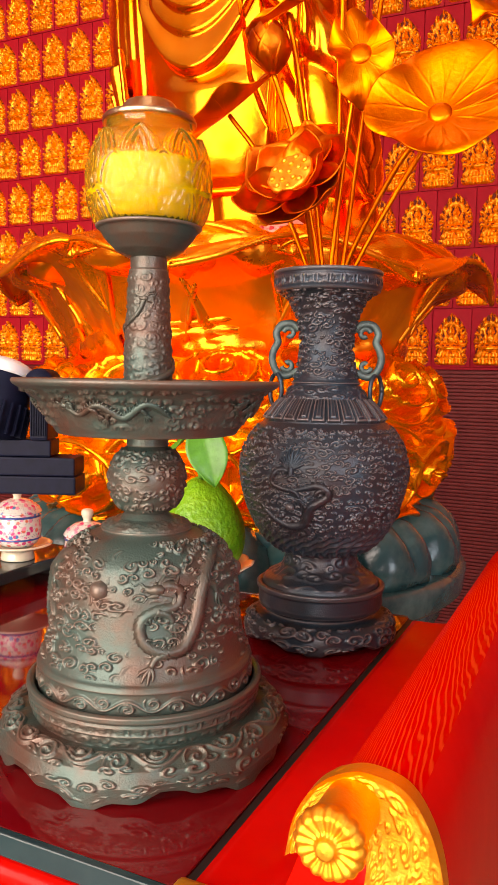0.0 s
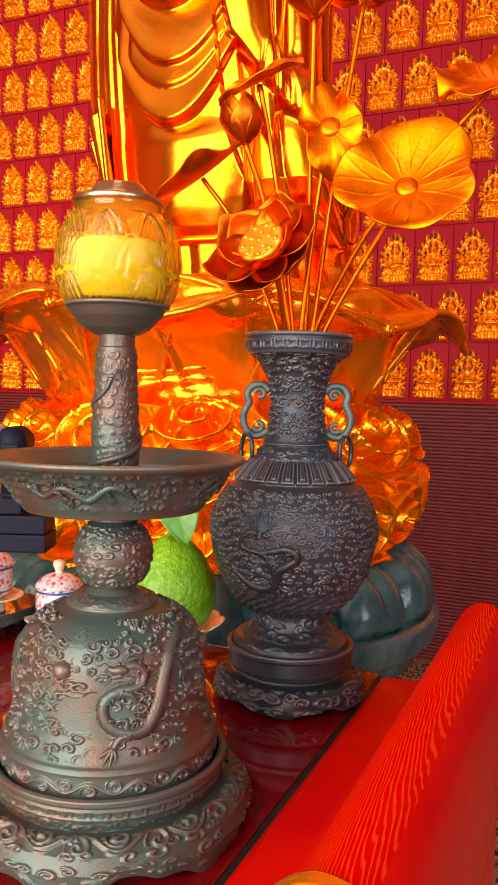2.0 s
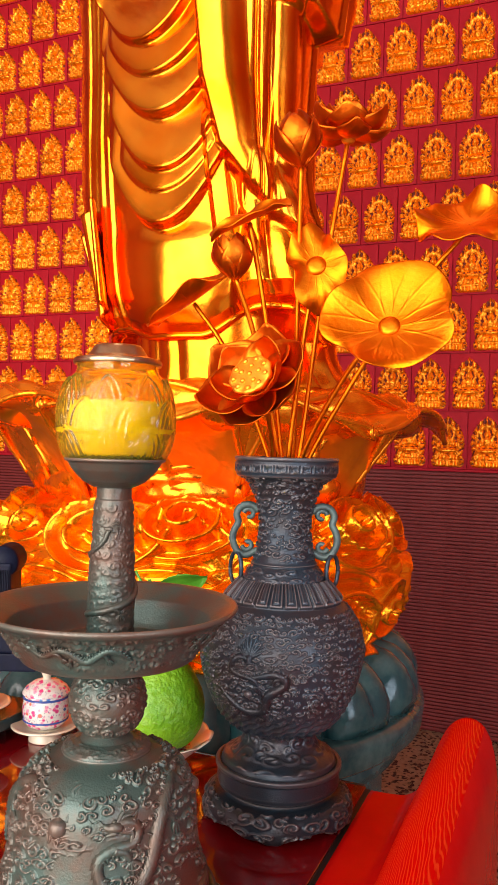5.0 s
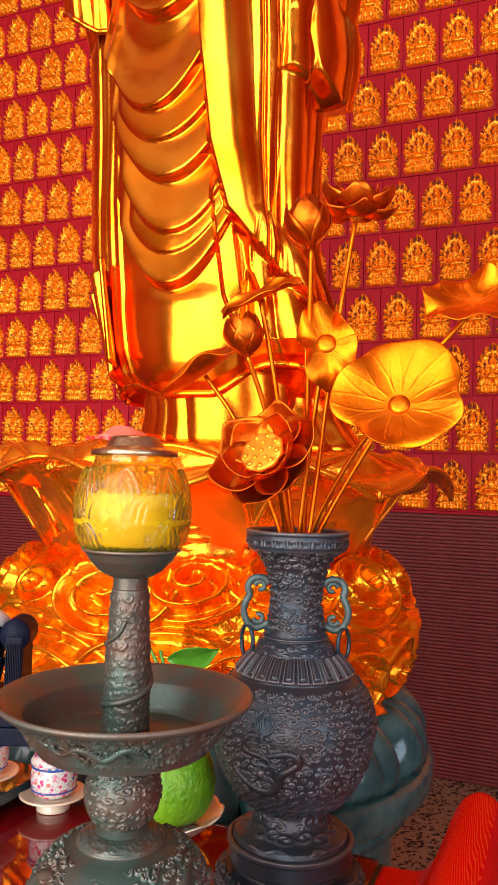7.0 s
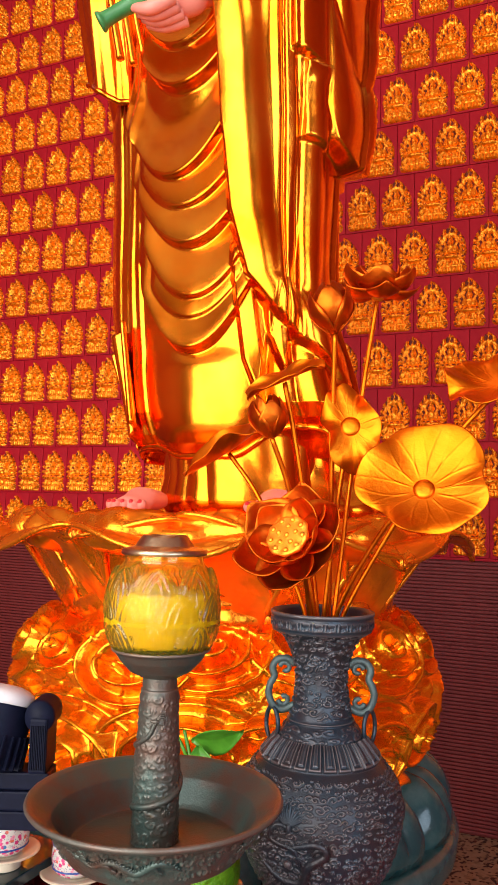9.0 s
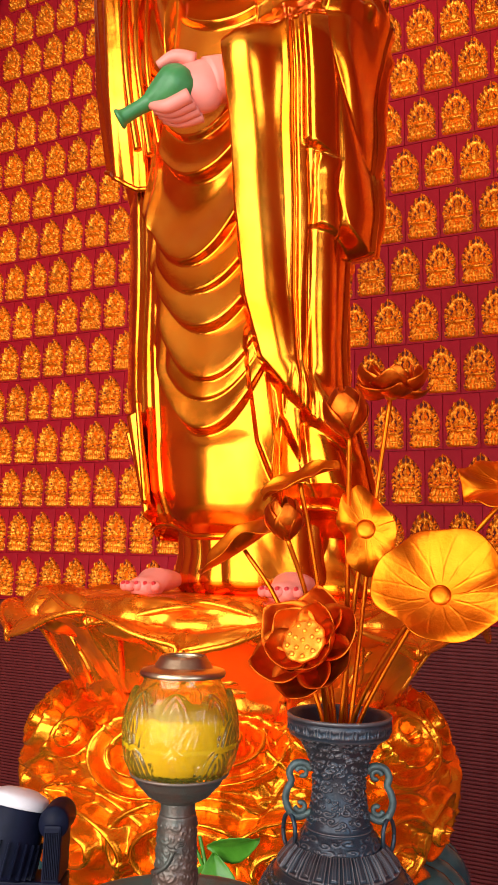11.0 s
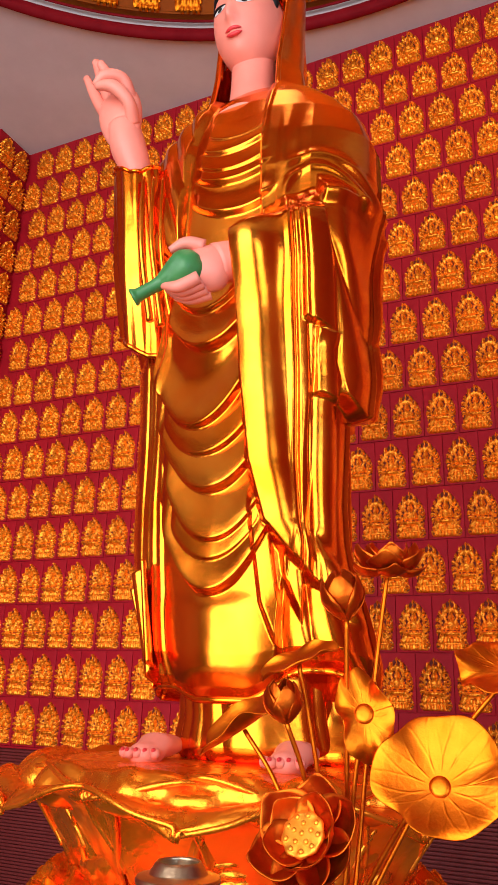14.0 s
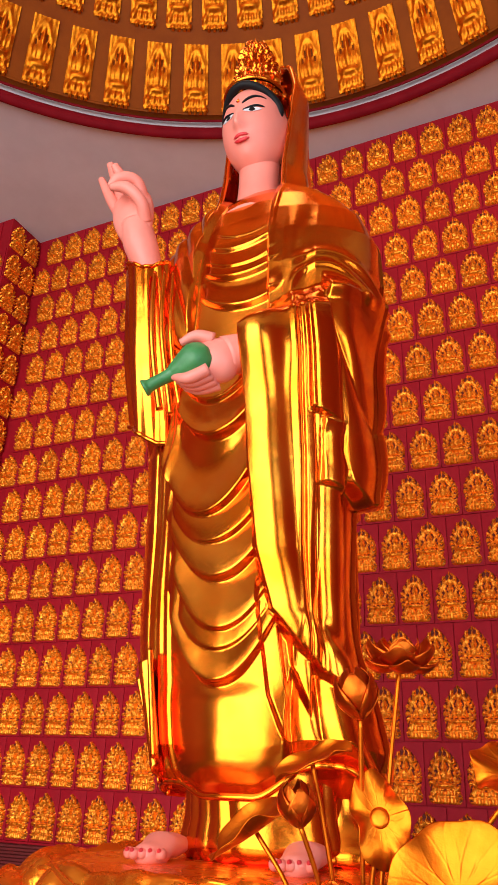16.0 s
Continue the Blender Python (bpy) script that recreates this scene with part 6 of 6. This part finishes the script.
def pomelo():
    t = thing("pomelo", (-0.622, 1.134, 1.2095), "green pomelo with stalk and leaves on a footed plate", "fruit")
    t.scale = (1.10, 1.10, 1.06)
    rel = lambda A, S, R, Z: 0.0010 * (vnoise(A / 6.2832 * 110, S / 0.0034, 6, 110) - 0.5) * np.clip(R / 0.02, 0, 1) + 0.0020 * np.sin(3 * A)
    make("rind", *lathe([(0.0, 0.0), (0.022, 0.001), (0.046, 0.012), (0.063, 0.038), (0.0675, 0.066), (0.062, 0.095), (0.047, 0.125), (0.030, 0.146), (0.016, 0.156), (0.0, 0.157)], 300, 150, True, rel, False), RIND, t, "pitted green rind")
    make("stalk", *tube([(0, 0, 0.154), (-0.004, -0.004, 0.19), (-0.012, -0.002, 0.225), (-0.030, 0.006, 0.270)], [0.0045, 0.004, 0.0035, 0.0028], 10, 30), LEAF, t)
    make("twig", *tube([(-0.014, -0.002, 0.222), (-0.026, -0.008, 0.25), (-0.046, -0.01, 0.285)], [0.003, 0.0028, 0.002], 8, 16), LEAF, t)
    green_leaf(t, (-0.012, 0.0, 0.262), (0.078, -0.006, 0.288), (0.05, -0.60, 0.80), 0.030)
    green_leaf(t, (0.004, -0.010, 0.255), (0.040, -0.030, 0.150), (0.88, 0.35, 0.1), 0.031)
    green_leaf(t, (-0.004, -0.004, 0.235), (-0.045, -0.035, 0.170), (0.6, -0.5, 0.2), 0.020)
    return t


pomelo()


def fallen_leaf():
    e = thing("leaf", (0, 0, 0), "green citrus leaf lying on the altar beside the plate", "leaf")
    green_leaf(e, (-0.78, 1.02, 1.137), (-0.71, 1.05, 1.140), (0.3, -0.9, 0.1), 0.024, "blade")
    return e


fallen_leaf()


def spotlight():
    t = thing("spotlight", (-0.850, 1.005, 0), "black finned spotlight with a pale cover on a side bracket", "spotlight")
    M = pose(0, 0, 1.500, 0, 0, 24) @ Matrix.Diagonal((0.70, 0.70, 0.74, 1))
    make("base_plate", *moved(lathe([(0.07, 1.1305), (0.07, 1.140), (0.02, 1.146)], 48, 8, False), pose(-0.42, -0.17, 0)), PLASTIC, t)
    make("post", *tube([(-0.42, -0.17, 1.138), (-0.42, -0.17, 1.375)], 0.014, 16, 4, False), PLASTIC, t)
    make("bracket", *moved(box(-0.70, 0.085, -0.05, 0.05, -0.20, -0.160, 0.004), M), PLASTIC, t, "", False)
    make("bracket_top", *moved(box(-0.70, 0.083, -0.048, 0.048, -0.159, -0.118, 0.004), M), PLASTIC, t, "", False)
    make("yoke_foot", *moved(box(-0.14, 0.025, -0.04, 0.04, -0.117, -0.080, 0.004), M), PLASTIC, t, "", False)
    y = make("yoke_arm", *moved(box(-0.022, 0.020, -0.05, 0.05, -0.080, 0.040, 0.006), M), PLASTIC, t, "", False)
    for k in range(9):
        make("arm_fin", *moved(box(-0.018 + k * 0.004, -0.0165 + k * 0.004, -0.0535, -0.0495, -0.07, 0.025), M), PLASTIC, y, "", False)
    make("pivot", *moved(lathe([(0.034, -0.045), (0.036, -0.042), (0.036, 0.042), (0.034, 0.045)], 32, 10, False), M @ pose(-0.002, 0, 0.042, 90, 0, 0)), PLASTIC, t)
    H = M @ pose(-0.112, 0.0, 0.01, -14, 10, 0)
    h = make("housing", *moved(lathe([(0.060, -0.09), (0.072, -0.08), (0.076, 0.0), (0.070, 0.055), (0.05, 0.062)], 48, 24, False), H), PLASTIC, t)
    for k in range(24):
        make("fin", *moved(box(0.070, 0.083, -0.0016, 0.0016, -0.082, -0.012), H @ pose(0, 0, 0, 0, 0, 15 * k)), PLASTIC, h, "", False)
    make("cover", *moved(lathe([(0.071, 0.052), (0.074, 0.060), (0.066, 0.078), (0.035, 0.090), (0.0, 0.092)], 48, 24), H), WHITE, t, "pale plastic cover")
    return t


spotlight()


# ---- ribbed dado and relief tiles ----
def slats(wall, V0, rz, loc, length):
    n = 72
    first = None
    for k in range(n):
        z = 0.012 + k * (DADO_Z - 0.03) / n
        if first is None:
            me = make("slat", *box(0, length, -0.022, -0.0005, 0, (DADO_Z - 0.03) / n - 0.005, 0.004), DADO, wall, "", True)
            first = me.data
            o = me
        else:
            o = new("slat", first)
            o.parent = wall
        o.matrix_basis = Matrix.Translation((loc[0], loc[1], z)) @ pose(0, 0, 0, 0, 0, rz)


slats(wall_back, None, 0, (SIDE_X, BACK_Y), 7.78)
slats(wall_return, None, 90, (SIDE_X, LEFT_Y + 0.0), BACK_Y - LEFT_Y - 0.025)
slats(wall_left, None, 0, (-7.4, LEFT_Y), 7.4 + SIDE_X)
# dark sheet laid over the wall as the shade in the slat gaps
struct("dado_gap_shade", box(SIDE_X, 2.73, BACK_Y - 0.006, BACK_Y - 0.0005, 0.0, DADO_Z - 0.016), SHADED_GROUND, "dark red sheet added as shade between the dado's ribs")
struct("trim", box(SIDE_X, 2.73, BACK_Y - 0.028, BACK_Y - 0.0005, DADO_Z - 0.014, DADO_Z, 0.003), WALL_RED)

TILE, FAR_TILE = tile_mesh(35, 51), tile_mesh(11, 15)
_tile = TILE.make("tile", [WALL_RED, GOLD_PLAQUE, SHADED_GROUND], wall_back)
TILE_DATA = _tile.data
scene.collection.objects.unlink(_tile)
bpy.data.objects.remove(_tile)


def tiles(wall, spots, rz, near):
    """Relief tiles at (x, y, z); those that near() picks are pieces of their own, the rest one mesh."""
    rest = []
    for p in spots:
        if near(p):
            o = new("tile", TILE_DATA)
            o.parent = wall
            o.matrix_basis = pose(*p, 0, 0, rz)
        else:
            rest.append(p)
    if rest:
        V0, k = np.vstack(FAR_TILE.V), FAR_TILE.n
        c, s = math.cos(radians(rz)), math.sin(radians(rz))
        R = np.array([[c, -s, 0], [s, c, 0], [0, 0, 1]])
        V = np.vstack([V0 @ R.T + np.array(p) for p in rest])
        f = [tuple(a + q * k for a in g) for q in range(len(rest)) for g in FAR_TILE.F]
        o = make("tile_field", V, f, [WALL_RED, GOLD_PLAQUE, SHADED_GROUND], wall, "", True, np.tile(FAR_TILE.I, len(rest)))
        tagged(o, kind="stuff")


spots = []
for row in range(16):
    x0 = -0.905 if row % 2 == 0 else -0.787
    for k in range(-18, 15):
        x = x0 + k * TILE_W
        if SIDE_X + 0.117 < x < 2.6:
            spots.append((x, BACK_Y, DADO_Z + row * TILE_H))
tiles(wall_back, spots, 0, lambda p: -5.0 < p[0] < -0.12)
tiles(wall_return, [(SIDE_X, BACK_Y - 0.115 - k * TILE_W * 0.9, DADO_Z + r * TILE_H) for r in range(16) for k in range(2)], 90, lambda p: True)
tiles(wall_left, [(SIDE_X - 0.13 - (k + 0.5 * (r % 2)) * TILE_W, LEFT_Y, DADO_Z + r * TILE_H) for r in range(16) for k in range(4)], 0, lambda p: True)
